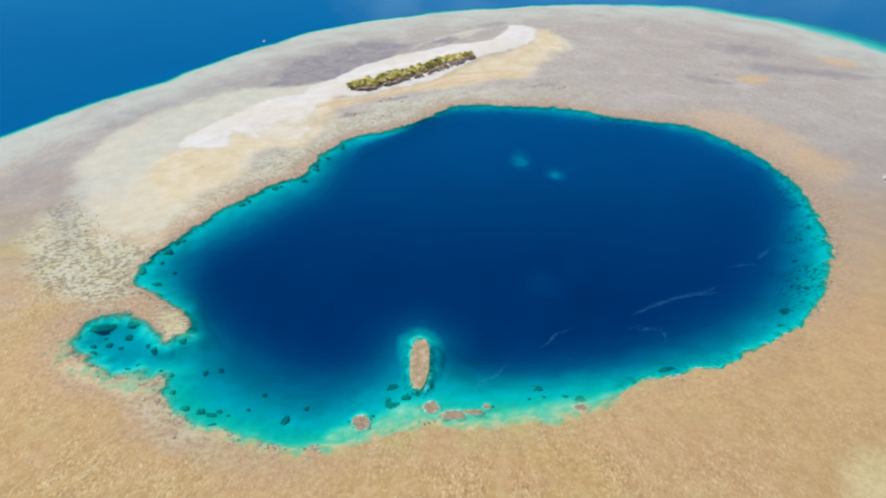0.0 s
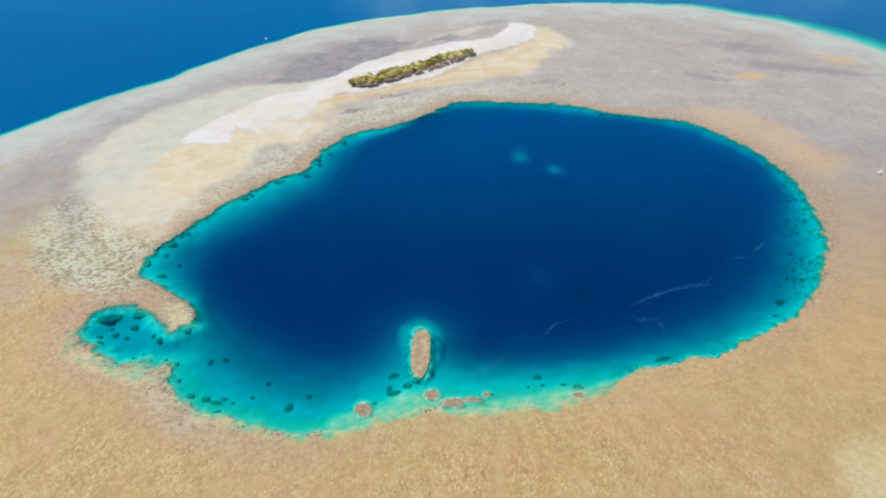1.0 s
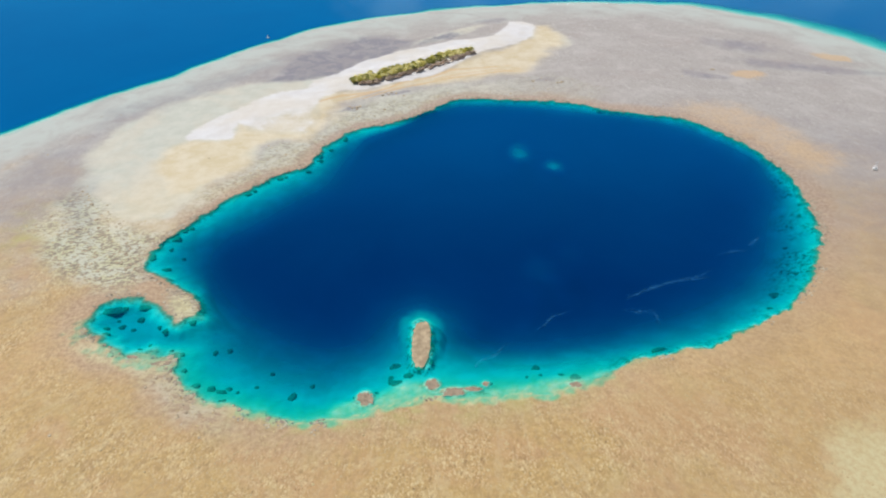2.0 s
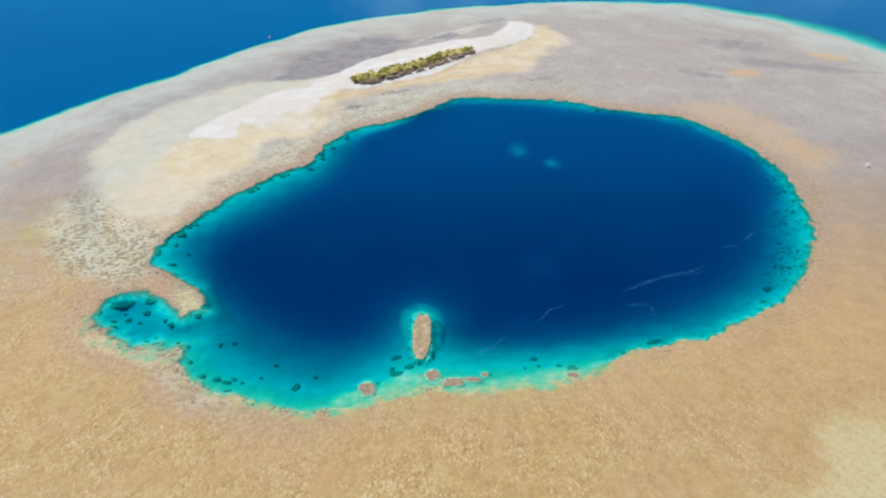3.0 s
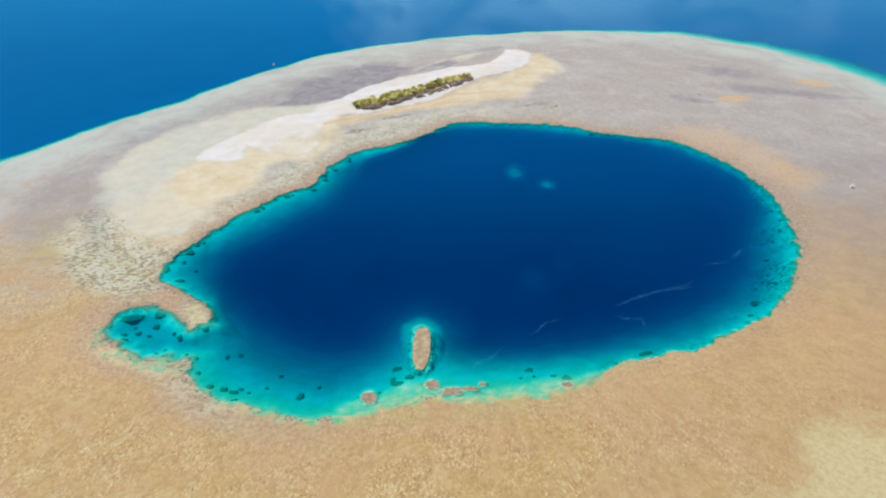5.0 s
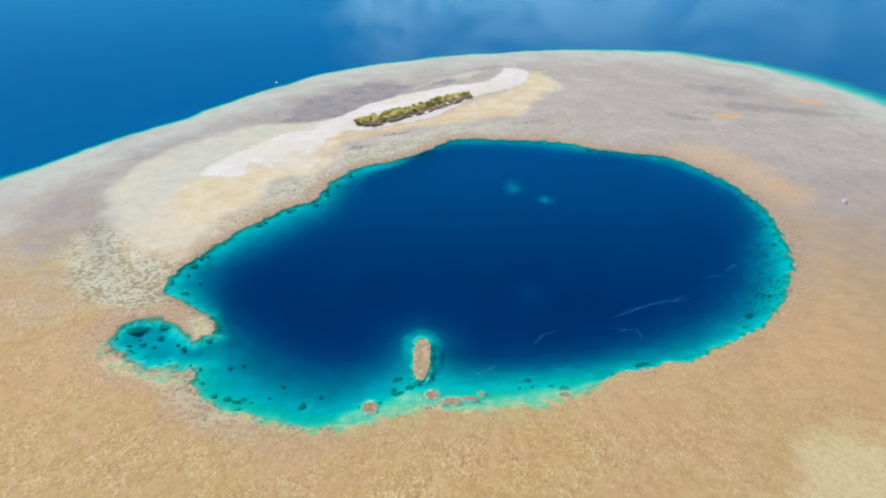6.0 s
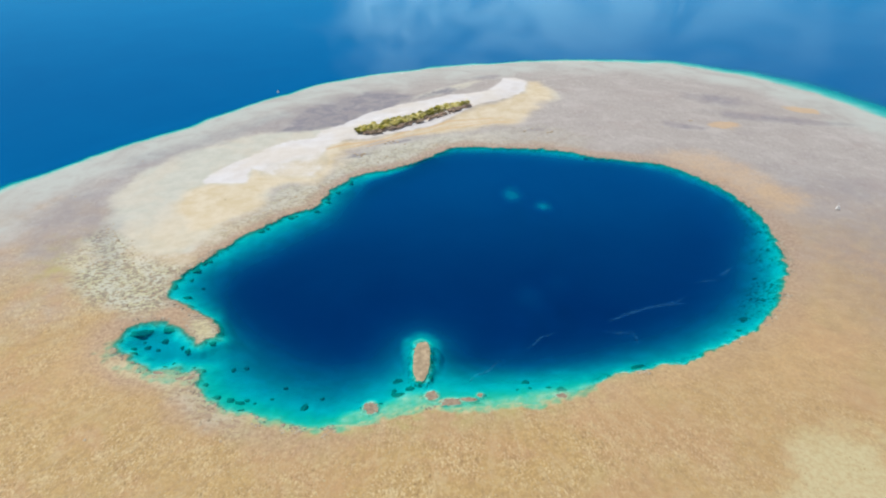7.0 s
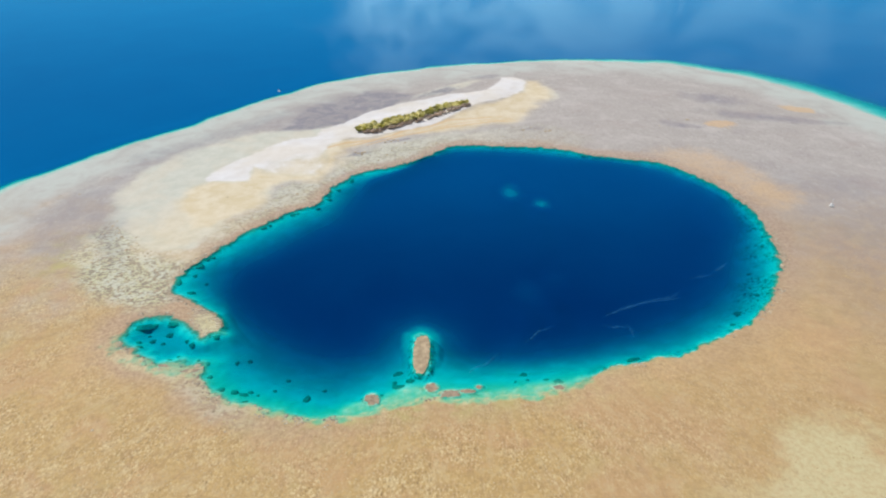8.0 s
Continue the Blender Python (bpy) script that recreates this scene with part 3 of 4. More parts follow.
    blot = n.math("ADD", n.math("MULTIPLY", n.noise(slant, 0.34, 6.0, 0.70, 0.4), 0.75), n.math("MULTIPLY", mid, 0.25))
    c = n.mix(n.math("MULTIPLY", n.attribute("mottle"), 0.9), c, n.mix(n.ramp(blot, 0.455, 0.515), rgb(0.25, 0.21, 0.15), n.mix(n.ramp(mid, 0.4, 0.6), rgb(0.53, 0.51, 0.30), rgb(0.53, 0.53, 0.40))))
    c = n.mix(n.math("MULTIPLY", n.attribute("pale"), n.math("ADD", 0.35, n.math("MULTIPLY", n.ramp(fine, 0.3, 0.65), 0.5))), c, rgb(0.57, 0.51, 0.28))
    c = n.mix(n.math("MULTIPLY", n.attribute("grass"), n.math("ADD", 0.34, n.math("ADD", n.math("MULTIPLY", n.ramp(n.noise(p, 0.05, 6.0, 0.66, 0.8), 0.40, 0.60), 0.38), n.math("MULTIPLY", n.ramp(fine, 0.38, 0.58), 0.26)))), c, rgb(0.212, 0.20, 0.22))
    c = n.mix(n.math("MULTIPLY", torn_edge("yellow", 0.05, 0.95, 0.45), 0.88), c, n.mix(n.ramp(n.math("ADD", n.math("MULTIPLY", ring, 0.5), n.math("MULTIPLY", mid, 0.5)), 0.38, 0.62), rgb(0.61, 0.49, 0.285), rgb(0.69, 0.595, 0.42)))
    c = n.mix(n.math("MULTIPLY", torn_edge("ochre", 0.0, 1.0), 0.62), c, n.mix(n.ramp(fine, 0.35, 0.65), rgb(0.56, 0.35, 0.155), rgb(0.64, 0.42, 0.20)))
    c = n.mix(torn_edge("white", 0.15, 0.85), c, n.mix(n.ramp(big, 0.38, 0.62), n.mix(n.ramp(mid, 0.3, 0.7), rgb(0.63, 0.57, 0.48), rgb(0.68, 0.63, 0.55)), n.mix(n.ramp(mid, 0.3, 0.7), rgb(0.64, 0.605, 0.56), rgb(0.71, 0.685, 0.65))))
    c = n.mix(n.attribute("shelf"), c, n.mix(n.ramp(mid, 0.35, 0.7), rgb(0.64, 0.62, 0.50), rgb(0.75, 0.73, 0.63)))
    c = n.mix(n.math("MULTIPLY", n.attribute("ripple"), n.math("ADD", 0.6, n.math("MULTIPLY", n.ramp(fine, 0.35, 0.6), 0.35))), c, rgb(0.58, 0.53, 0.30))
    c = n.mix(n.math("MULTIPLY", n.attribute("coral"), n.ramp(fine, 0.44, 0.64)), c, rgb(0.19, 0.13, 0.075))
    c = n.mix(n.math("MULTIPLY", n.ramp(grit, 0.58, 0.75), 0.18), c, rgb(0.16, 0.12, 0.08))
    relief = n.math("ADD", n.math("MULTIPLY", fine, 0.8), n.math("MULTIPLY", grit, 0.3))
    strength = n.math("SUBTRACT", 0.5, n.math("MULTIPLY", n.attribute("white"), 0.25))
    bump = n.add("ShaderNodeBump", {"Strength": strength, "Distance": 0.8, "Height": relief}).outputs[0]
    wet = n.math("ADD", 0.45, n.math("MULTIPLY", fine, 0.4))
    b = n.add("ShaderNodeBsdfPrincipled", {"Base Color": c, "Roughness": wet, "Normal": bump, "Specular IOR Level": 0.35})
    n.tree.links.new(b.outputs[0], n.add("ShaderNodeOutputMaterial").inputs[0])
    return m


def water_material(name, absorb, scatter, north_blue, fade, ripple, gloss, fall, near, far):
    """Clear water over a known depth: light from the bed dies away with depth, and the water's own blue comes up."""
    m = bpy.data.materials.new(name)
    m.use_nodes = True
    n = Nodes(m.node_tree)
    p = n.add("ShaderNodeNewGeometry").outputs["Position"]
    depth = n.attribute("depth")
    channels = [n.math("POWER", math.exp(-k), depth) for k in absorb]
    tint = n.add("ShaderNodeCombineColor", {0: channels[0], 1: channels[1], 2: channels[2]}).outputs[0]
    clear = n.add("ShaderNodeBsdfTransparent", {"Color": tint}).outputs[0]
    # body colour: darkest south, paler north; on the sea this paints in sky reflection
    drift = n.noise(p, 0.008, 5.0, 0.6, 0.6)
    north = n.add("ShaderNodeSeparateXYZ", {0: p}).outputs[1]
    paling = n.math("ADD", n.math("MULTIPLY", n.ramp(north, near, far), 0.85), n.math("MULTIPLY", drift, 0.3))
    body = n.mix(n.math("MINIMUM", paling, 1.0), rgb(*scatter), rgb(*north_blue))
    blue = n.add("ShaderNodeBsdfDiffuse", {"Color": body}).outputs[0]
    murk = n.math("SUBTRACT", 1.0, n.math("POWER", math.exp(-fade), depth))
    volume = n.add("ShaderNodeMixShader", {0: murk, 1: clear, 2: blue}).outputs[0]
    wave = n.math("ADD", n.noise(p, 0.25, 4.0, 0.6), n.math("MULTIPLY", n.noise(p, 0.03, 3.0, 0.5), 2.0))
    bump = n.add("ShaderNodeBump", {"Strength": ripple, "Distance": 0.6, "Height": wave}).outputs[0]
    mirror = n.add("ShaderNodeBsdfGlossy", {"Color": rgb(0.54, 0.94, 1.0), "Roughness": 0.04, "Normal": bump}).outputs[0]
    rim = n.add("ShaderNodeFresnel", {"IOR": 1.33}).outputs[0]
    # reflection dimmed by gloss and fall, its blue tint put into the mirror's colour
    full = n.add("ShaderNodeMixShader", {0: n.math("MULTIPLY", n.math("POWER", rim, fall), gloss), 1: volume, 2: mirror}).outputs[0]
    n.tree.links.new(full, n.add("ShaderNodeOutputMaterial").inputs[0])
    return m


def plain_material(name, low, high, scale, roughness=0.7, relief=0.3, spread=0.0, foot=None):
    """Two-tone natural surface with fine grain and relief."""
    m = bpy.data.materials.new(name)
    m.use_nodes = True
    n = Nodes(m.node_tree)
    p = n.add("ShaderNodeNewGeometry").outputs["Position"]
    c = n.mix(n.ramp(n.noise(p, scale, 5.0, 0.65), 0.32, 0.68), rgb(*low), rgb(*high))
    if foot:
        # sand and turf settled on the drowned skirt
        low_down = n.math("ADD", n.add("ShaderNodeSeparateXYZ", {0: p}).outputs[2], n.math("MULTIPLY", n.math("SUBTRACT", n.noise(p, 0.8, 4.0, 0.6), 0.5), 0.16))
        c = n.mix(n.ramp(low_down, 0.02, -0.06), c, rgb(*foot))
    if spread:
        luck = n.add("ShaderNodeObjectInfo").outputs["Random"]
        isle = n.add("ShaderNodeNewGeometry").outputs["Random Per Island"]
        v = n.math("ADD", 1.0 - spread, n.math("MULTIPLY", n.math("ADD", luck, isle), spread))
        c = n.add("ShaderNodeHueSaturation", {"Color": c, "Value": v}).outputs[0]
    bump = n.add("ShaderNodeBump", {"Strength": relief, "Distance": 0.15, "Height": n.noise(p, scale * 4, 4.0, 0.6)}).outputs[0]
    b = n.add("ShaderNodeBsdfPrincipled", {"Base Color": c, "Roughness": roughness, "Normal": bump})
    n.tree.links.new(b.outputs[0], n.add("ShaderNodeOutputMaterial").inputs[0])
    return m


def leaf_material(name, low, high):
    """Thin leaves: some of the sun comes through them."""
    m = bpy.data.materials.new(name)
    m.use_nodes = True
    n = Nodes(m.node_tree)
    p = n.add("ShaderNodeNewGeometry")
    luck = n.add("ShaderNodeObjectInfo").outputs["Random"]
    mixed = n.math("ADD", n.math("MULTIPLY", p.outputs["Random Per Island"], 0.35), n.math("MULTIPLY", luck, 0.65))
    c = n.mix(n.ramp(mixed, 0.15, 0.85), rgb(*low), rgb(*high))
    front = n.add("ShaderNodeBsdfPrincipled", {"Base Color": c, "Roughness": 0.55, "Specular IOR Level": 0.3}).outputs[0]
    through_light = n.add("ShaderNodeBsdfTranslucent", {"Color": c}).outputs[0]
    full = n.add("ShaderNodeMixShader", {0: 0.5, 1: front, 2: through_light}).outputs[0]
    n.tree.links.new(full, n.add("ShaderNodeOutputMaterial").inputs[0])
    return m


GROUND = ground_material()
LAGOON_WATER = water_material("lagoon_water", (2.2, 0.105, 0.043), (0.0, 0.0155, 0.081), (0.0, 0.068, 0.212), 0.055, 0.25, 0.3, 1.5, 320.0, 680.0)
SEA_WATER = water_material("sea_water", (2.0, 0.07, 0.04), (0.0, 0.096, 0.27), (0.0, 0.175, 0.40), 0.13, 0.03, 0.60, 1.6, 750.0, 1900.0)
CORAL = plain_material("coral_rock", (0.26, 0.22, 0.14), (0.46, 0.40, 0.26), 0.9, 0.8, 0.5)
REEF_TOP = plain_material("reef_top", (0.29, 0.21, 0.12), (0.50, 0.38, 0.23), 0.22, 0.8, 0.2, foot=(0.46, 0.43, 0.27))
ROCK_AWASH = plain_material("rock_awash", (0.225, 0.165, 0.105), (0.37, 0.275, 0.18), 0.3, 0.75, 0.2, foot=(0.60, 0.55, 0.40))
LEAF = leaf_material("leaf", (0.58, 0.53, 0.08), (0.95, 0.88, 0.46))
LEAF_DARK = leaf_material("leaf_dark", (0.30, 0.30, 0.06), (0.56, 0.52, 0.15))
TWIG = leaf_material("twig", (0.46, 0.36, 0.26), (0.80, 0.66, 0.52))
BARK = plain_material("bark", (0.14, 0.10, 0.07), (0.26, 0.20, 0.15), 2.0, 0.85, 0.4)
PALE_RUBBLE = plain_material("pale_rubble", (0.38, 0.27, 0.125), (0.54, 0.42, 0.22), 0.5, 0.8, 0.4, 0.2)
CLUMP = plain_material("dead_coral", (0.31, 0.235, 0.15), (0.48, 0.39, 0.26), 0.3, 0.85, 0.4, 0.2)
SHORE_CORAL = plain_material("shore_coral", (0.24, 0.18, 0.115), (0.58, 0.50, 0.36), 0.25, 0.8, 0.4, 0.3)
GELCOAT = plain_material("gelcoat", (0.74, 0.72, 0.67), (0.80, 0.78, 0.73), 1.5, 0.25, 0.02)
BOAT_TRIM = plain_material("boat_trim", (0.03, 0.04, 0.06), (0.05, 0.06, 0.08), 3.0, 0.3, 0.05)
SPAR = plain_material("spar", (0.5, 0.5, 0.5), (0.6, 0.6, 0.6), 3.0, 0.35, 0.05)


def foam_material():
    m = bpy.data.materials.new("foam")
    m.use_nodes = True
    n = Nodes(m.node_tree)
    p = n.add("ShaderNodeNewGeometry").outputs["Position"]
    gaps = n.math("MULTIPLY", n.ramp(n.noise(p, 0.3, 6.0, 0.7), 0.36, 0.7), n.math("MULTIPLY", n.attribute("thick"), 0.24))
    white = n.add("ShaderNodeBsdfDiffuse", {"Color": rgb(0.07, 0.36, 0.66)}).outputs[0]
    clear = n.add("ShaderNodeBsdfTransparent").outputs[0]
    full = n.add("ShaderNodeMixShader", {0: gaps, 1: clear, 2: white}).outputs[0]
    n.tree.links.new(full, n.add("ShaderNodeOutputMaterial").inputs[0])
    return m


FOAM = foam_material()

# ---- ground and water ----
GX = lines(-360, 345, 1.4, -660, 760, 3.6, 9000)
GY = lines(180, 760, 1.4, 90, 1160, 3.6, 9000)
XX, YY = np.meshgrid(GX, GY)
X1, Y1 = XX.ravel(), YY.ravel()
Z1, SIDE, OUTER, RIDGE, SHORE, ANGLE = height(X1, Y1)
COLS, LINES = len(GX), len(GY)
corner = (np.arange(LINES - 1)[:, None] * COLS + np.arange(COLS - 1)[None, :]).ravel()
QUADS = np.stack([corner, corner + 1, corner + 1 + COLS, corner + COLS], 1)


def sheet(name, points, quads, material, fields):
    me = bpy.data.meshes.new(name)
    me.vertices.add(len(points))
    me.vertices.foreach_set("co", points.astype(np.float32).ravel())
    me.loops.add(quads.size)
    me.loops.foreach_set("vertex_index", quads.astype(np.int32).ravel())
    me.polygons.add(len(quads))
    me.polygons.foreach_set("loop_start", np.arange(0, quads.size, 4, dtype=np.int32))
    me.polygons.foreach_set("use_smooth", np.ones(len(quads), dtype=bool))
    me.update(calc_edges=True)
    for key, values in fields.items():
        me.attributes.new(key, "FLOAT", "POINT").data.foreach_set("value", values.astype(np.float32))
    me.materials.append(material)
    return new(name, me)


COVER = zones(X1, Y1, SIDE, OUTER, RIDGE, SHORE, ANGLE)
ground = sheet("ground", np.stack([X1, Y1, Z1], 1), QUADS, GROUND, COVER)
tagged(ground, "tan coral reef flat with a sunken sandy lagoon bed", "reef", kind="structure")


def sand_cay():
    """The dry sand of the cay, a drift lying on the reef flat and running out under it at the rim."""
    quads = QUADS[(RIDGE > -9)[QUADS].all(axis=1) & (Z1 > 0.05)[QUADS].all(axis=1)]
    used, renamed = np.unique(quads, return_inverse=True)
    rise = 0.12 * step(RIDGE[used], -7, 2) - 0.05
    ob = sheet("sand_cay", np.stack([X1[used], Y1[used], Z1[used] + rise], 1), renamed.reshape(quads.shape), GROUND, {key: values[used] for key, values in COVER.items()})
    return tagged(ob, "long white sand cay with yellow tide-washed edge on the reef", "sand bank", kind="structure")


sand_cay()


def water_sheet(name, wet, material, label):
    quads = QUADS[wet[QUADS].any(axis=1)]
    used, renamed = np.unique(quads, return_inverse=True)
    ob = sheet(name, np.stack([X1[used], Y1[used], 0 * X1[used]], 1), renamed.reshape(quads.shape), material, {"depth": np.maximum(-Z1[used], 0)})
    ob.visible_shadow = False          # casts no shadow, so full daylight reaches the bed at every depth
    return tagged(ob, label, "water", kind="structure")


def bed(x, y):
    """Ground height at one spot."""
    return float(height(np.array([float(x)]), np.array([float(y)]))[0][0])


inside = np.hypot(X1 - HOLE_X, Y1 - HOLE_Y) < 330
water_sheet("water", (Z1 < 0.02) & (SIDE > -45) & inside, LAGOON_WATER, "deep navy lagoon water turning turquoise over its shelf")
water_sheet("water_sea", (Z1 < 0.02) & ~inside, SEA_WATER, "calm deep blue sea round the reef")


# ---- helpers for things ----
def part(name, bm, material, parent=None, label="", smooth=True):
    """Link a bmesh as one mesh object, under a thing when one is given."""
    me = bpy.data.meshes.new(name)
    for f in bm.faces:
        f.smooth = smooth
    bm.to_mesh(me)
    bm.free()
    me.materials.append(material)
    ob = new(name, me)
    ob.parent = parent
    return tagged(ob, label)


def lump(seed, detail=3, flat=0.6, bite=0.35, size=1.0):
    """A knobbly boulder of coral, about 1 m in radius, with its base near z = 0."""
    bm = bmesh.new()
    bmesh.ops.create_icosphere(bm, subdivisions=detail, radius=1.0)
    for v in bm.verts:
        d = v.co.normalized()
        k = noise.fractal(d * 1.3 + Vector((seed * 7.3, 0, 0)), 1.0, 2.0, 3) * bite + noise.fractal(d * 4.5 + Vector((0, seed * 3.1, 0)), 0.8, 2.0, 3) * bite * 0.45
        v.co = d * (1 + k)
        v.co.z = max(v.co.z, -0.45) * flat + 0.25 * flat
        v.co *= size
    return bm


def placed(x, y, z, rx=1.0, ry=1.0, rz=1.0, turn=0.0):
    return pose(x, y, z, 0, 0, turn) @ Matrix.Diagonal((rx, ry, rz, 1))


# ---- coral heads standing on the sandy shelf under the water ----
HEADS = [part("coral_colony", lump(k + 1, 4, 0.5, 0.42), CORAL) for k in range(5)]
for ob in HEADS:
    tagged(ob, "dark brown coral colony on pale sand under turquoise water", "coral", "coral colonies in the lagoon")
BAY_HEADS = [(-240, 336, 8.6, 4.4), (-217, 339, 4.3, 3.1), (-217, 329, 2.9, 2.7), (-228, 322, 2.7, 2.1), (-238, 319, 2.5, 1.8), (-219, 319, 1.7, 1.8), (-234, 311, 3.0, 1.7), (-200, 319, 1.7, 2.0),
             (-194, 314, 2.4, 2.8), (-233, 328, 1.5, 1.5), (-201, 303, 1.7, 1.6), (-206, 298, 2.0, 1.3), (-196, 293, 1.1, 1.0), (-183, 294, 1.4, 1.3), (-231, 338, 2.4, 1.9), (-249, 325, 1.5, 2.4)]
SOUTHWEST_HEADS = [(-175, 290, 1.6, 2.3), (-169, 276, 1.9, 1.9), (-158, 263, 3.4, 2.1), (-148, 261, 2.7, 2.3), (-141, 259, 3.3, 1.8), (-137, 262, 1.9, 1.8), (-131, 259, 1.3, 1.3), (-156, 296, 2.0, 2.3),
                   (-148, 300, 2.0, 2.4), (-115, 280, 1.6, 2.1), (-121, 265, 1.4, 1.8), (-138, 251, 2.6, 0.9), (-178, 322, 3.1, 2.3)]
WEST_HEADS = [(-224, 425, 4.0, 3.4), (-234, 399, 2.6, 5.0), (-219, 385, 3.8, 2.2), (-224, 412, 2.0, 2.4), (-220, 437, 2.8, 2.6), (-216, 440, 2.3, 2.1), (-212, 404, 1.8, 1.9), (-233, 414, 1.8, 3.2)]
SOUTH_HEADS = [(-97, 256, 2.3, 3.9), (-87, 268, 1.7, 2.0), (-35, 283, 3.5, 2.8), (-33, 265, 4.4, 2.6), (-37, 270, 1.7, 2.7), (-26, 271, 3.1, 2.2), (55, 280, 3.1, 2.6), (48, 269, 1.0, 1.3),
               (57, 271, 1.2, 1.4), (70, 271, 2.0, 1.1), (78, 266, 3.4, 3.6), (114, 281, 1.7, 1.9), (-12, 282, 1.4, 2.6), (-45, 257, 1.3, 1.3)]
EAST_HEADS = [(238, 352, 3.6, 3.2), (139, 297, 5.4, 2.2), (298, 452, 1.8, 1.6), (272, 413, 2.6, 1.3), (262, 374, 2.2, 1.5), (227, 335, 2.2, 1.6), (305, 468, 1.6, 1.4)]
luck = random.Random(7)
spots = BAY_HEADS + SOUTHWEST_HEADS + WEST_HEADS + SOUTH_HEADS + EAST_HEADS
# more of them along the northern, north-western and eastern walls
for low, high, count in ((32, 95, 4), (124, 140, 4), (140, 178, 7)):
    for k in range(count):
        a = radians(luck.uniform(low, high))
        r = float(waves(np.array([a]), HOLE_R, HOLE_WAVES)[0][0]) - luck.uniform(2.5, 7 if low > 30 else 20)
        size = luck.uniform(1.0, 3.2)
        spots.append((HOLE_X + r * math.cos(a), HOLE_Y + r * math.sin(a), size * luck.uniform(1, 1.6), size))
for k, (x, y, a, b) in enumerate(spots):
    z = bed(x, y)
    m = placed(x, y, min(z, -0.9) - 0.15, a, b, min(0.55 * (a + b) / 2 + 0.3, max(0.5, -z - 0.5)), luck.uniform(-12, 12))
    if k < len(HEADS):
        HEADS[k].matrix_basis = m
    else:
        copy_thing(HEADS[k % len(HEADS)], Matrix.Translation(m.translation) @ pose(0, 0, 0, 0, 0, luck.uniform(-12, 12)) @ Matrix.Diagonal((a / HEADS[k % 5].scale.x, b / HEADS[k % 5].scale.y, m.to_scale().z / HEADS[k % 5].scale.z, 1)))

# ---- flat coral banks that break the surface ----
def bank(name, a, b, seed, material, top=0.4, foot=-3.0, wobble=1.0, grain=0.16, taper=0.0):
    """Flat-topped coral bank with crumbling sides, half widths a and b."""
    bm = bmesh.new()
    rows = []
    for ring, (grow, z) in enumerate(((1.5, foot), (1.25, foot * 0.5), (1.1, foot * 0.15), (1.0, -0.02), (0.94, top * 0.4), (0.87, top * 0.7), (0.78, top * 0.85), (0.68, top), (0.57, top), (0.46, top), (0.35, top), (0.24, top), (0.12, top))):
        row = []
        for i in range(72):
            t = 2 * math.pi * i / 72
            c, q = math.cos(t), math.sin(t)
            rim = (1 + wobble * (0.10 * math.sin(2 * t + seed) + 0.06 * math.sin(3 * t + 2 * seed))) * (1 + taper * q)
            out, skirt = min(grow, 1), max(grow - 1, 0) * 4.0
            x, y = a * rim * math.copysign(abs(c) ** 0.8, c) * out + skirt * c, b * math.copysign(abs(q) ** 0.85, q) * out + skirt * q
            jag = noise.fractal(Vector((x * 0.45 + seed * 9, y * 0.45, ring * 0.05)), 0.9, 2.0, 4)
            row.append(bm.verts.new((x + jag * (0.06 + 0.16 * wobble) * min(a, 6) * c, y + jag * (0.06 + 0.16 * wobble) * min(b, 6) * q, z + grain * jag)))
        rows.append(row)
    for low, high in zip(rows, rows[1:]):
        for i in range(72):
            bm.faces.new((low[i], low[(i + 1) % 72], high[(i + 1) % 72], high[i]))
    bm.faces.new(rows[-1])
    bm.faces.new(rows[0][::-1])
    return part(name, bm, material)


for k, (x, y, a, b) in enumerate(TOPS):
    ob = bank("reef_rock", a, b, k + 3, ROCK_AWASH, 0.035, -2.2, 1.7, 0.025)
    ob.matrix_basis = pose(x, y, 0, 0, 0, luck.uniform(-10, 10))
    tagged(ob, "reddish brown coral rock just awash by the shore", "reef rock", "reef rocks by the shore")
ob = bank("reef_pinnacle", 6.0, 22.3, 1.4, REEF_TOP, 0.07, -6.0, 0.35, 0.03, 0.14)
ob.matrix_basis = pose(-18.7, 296.8, 0, 0, 0, -1)
tagged(ob, "long tan coral pinnacle awash in the lagoon with turquoise rim", "reef pinnacle")


# ---- trees and dry shrubs on the cay ----
def limb(bm, a, b, ra, rb, sides=6):
    axis = (b - a).normalized()
    turn = axis.to_track_quat("Z", "Y").to_matrix()
    rings = []
    for spot, r in ((a, ra), (b, rb)):
        rings.append([bm.verts.new(spot + turn @ Vector((r * math.cos(2 * math.pi * i / sides), r * math.sin(2 * math.pi * i / sides), 0))) for i in range(sides)])
    for i in range(sides):
        bm.faces.new((rings[0][i], rings[0][(i + 1) % sides], rings[1][(i + 1) % sides], rings[1][i]))
    bm.faces.new(rings[1])


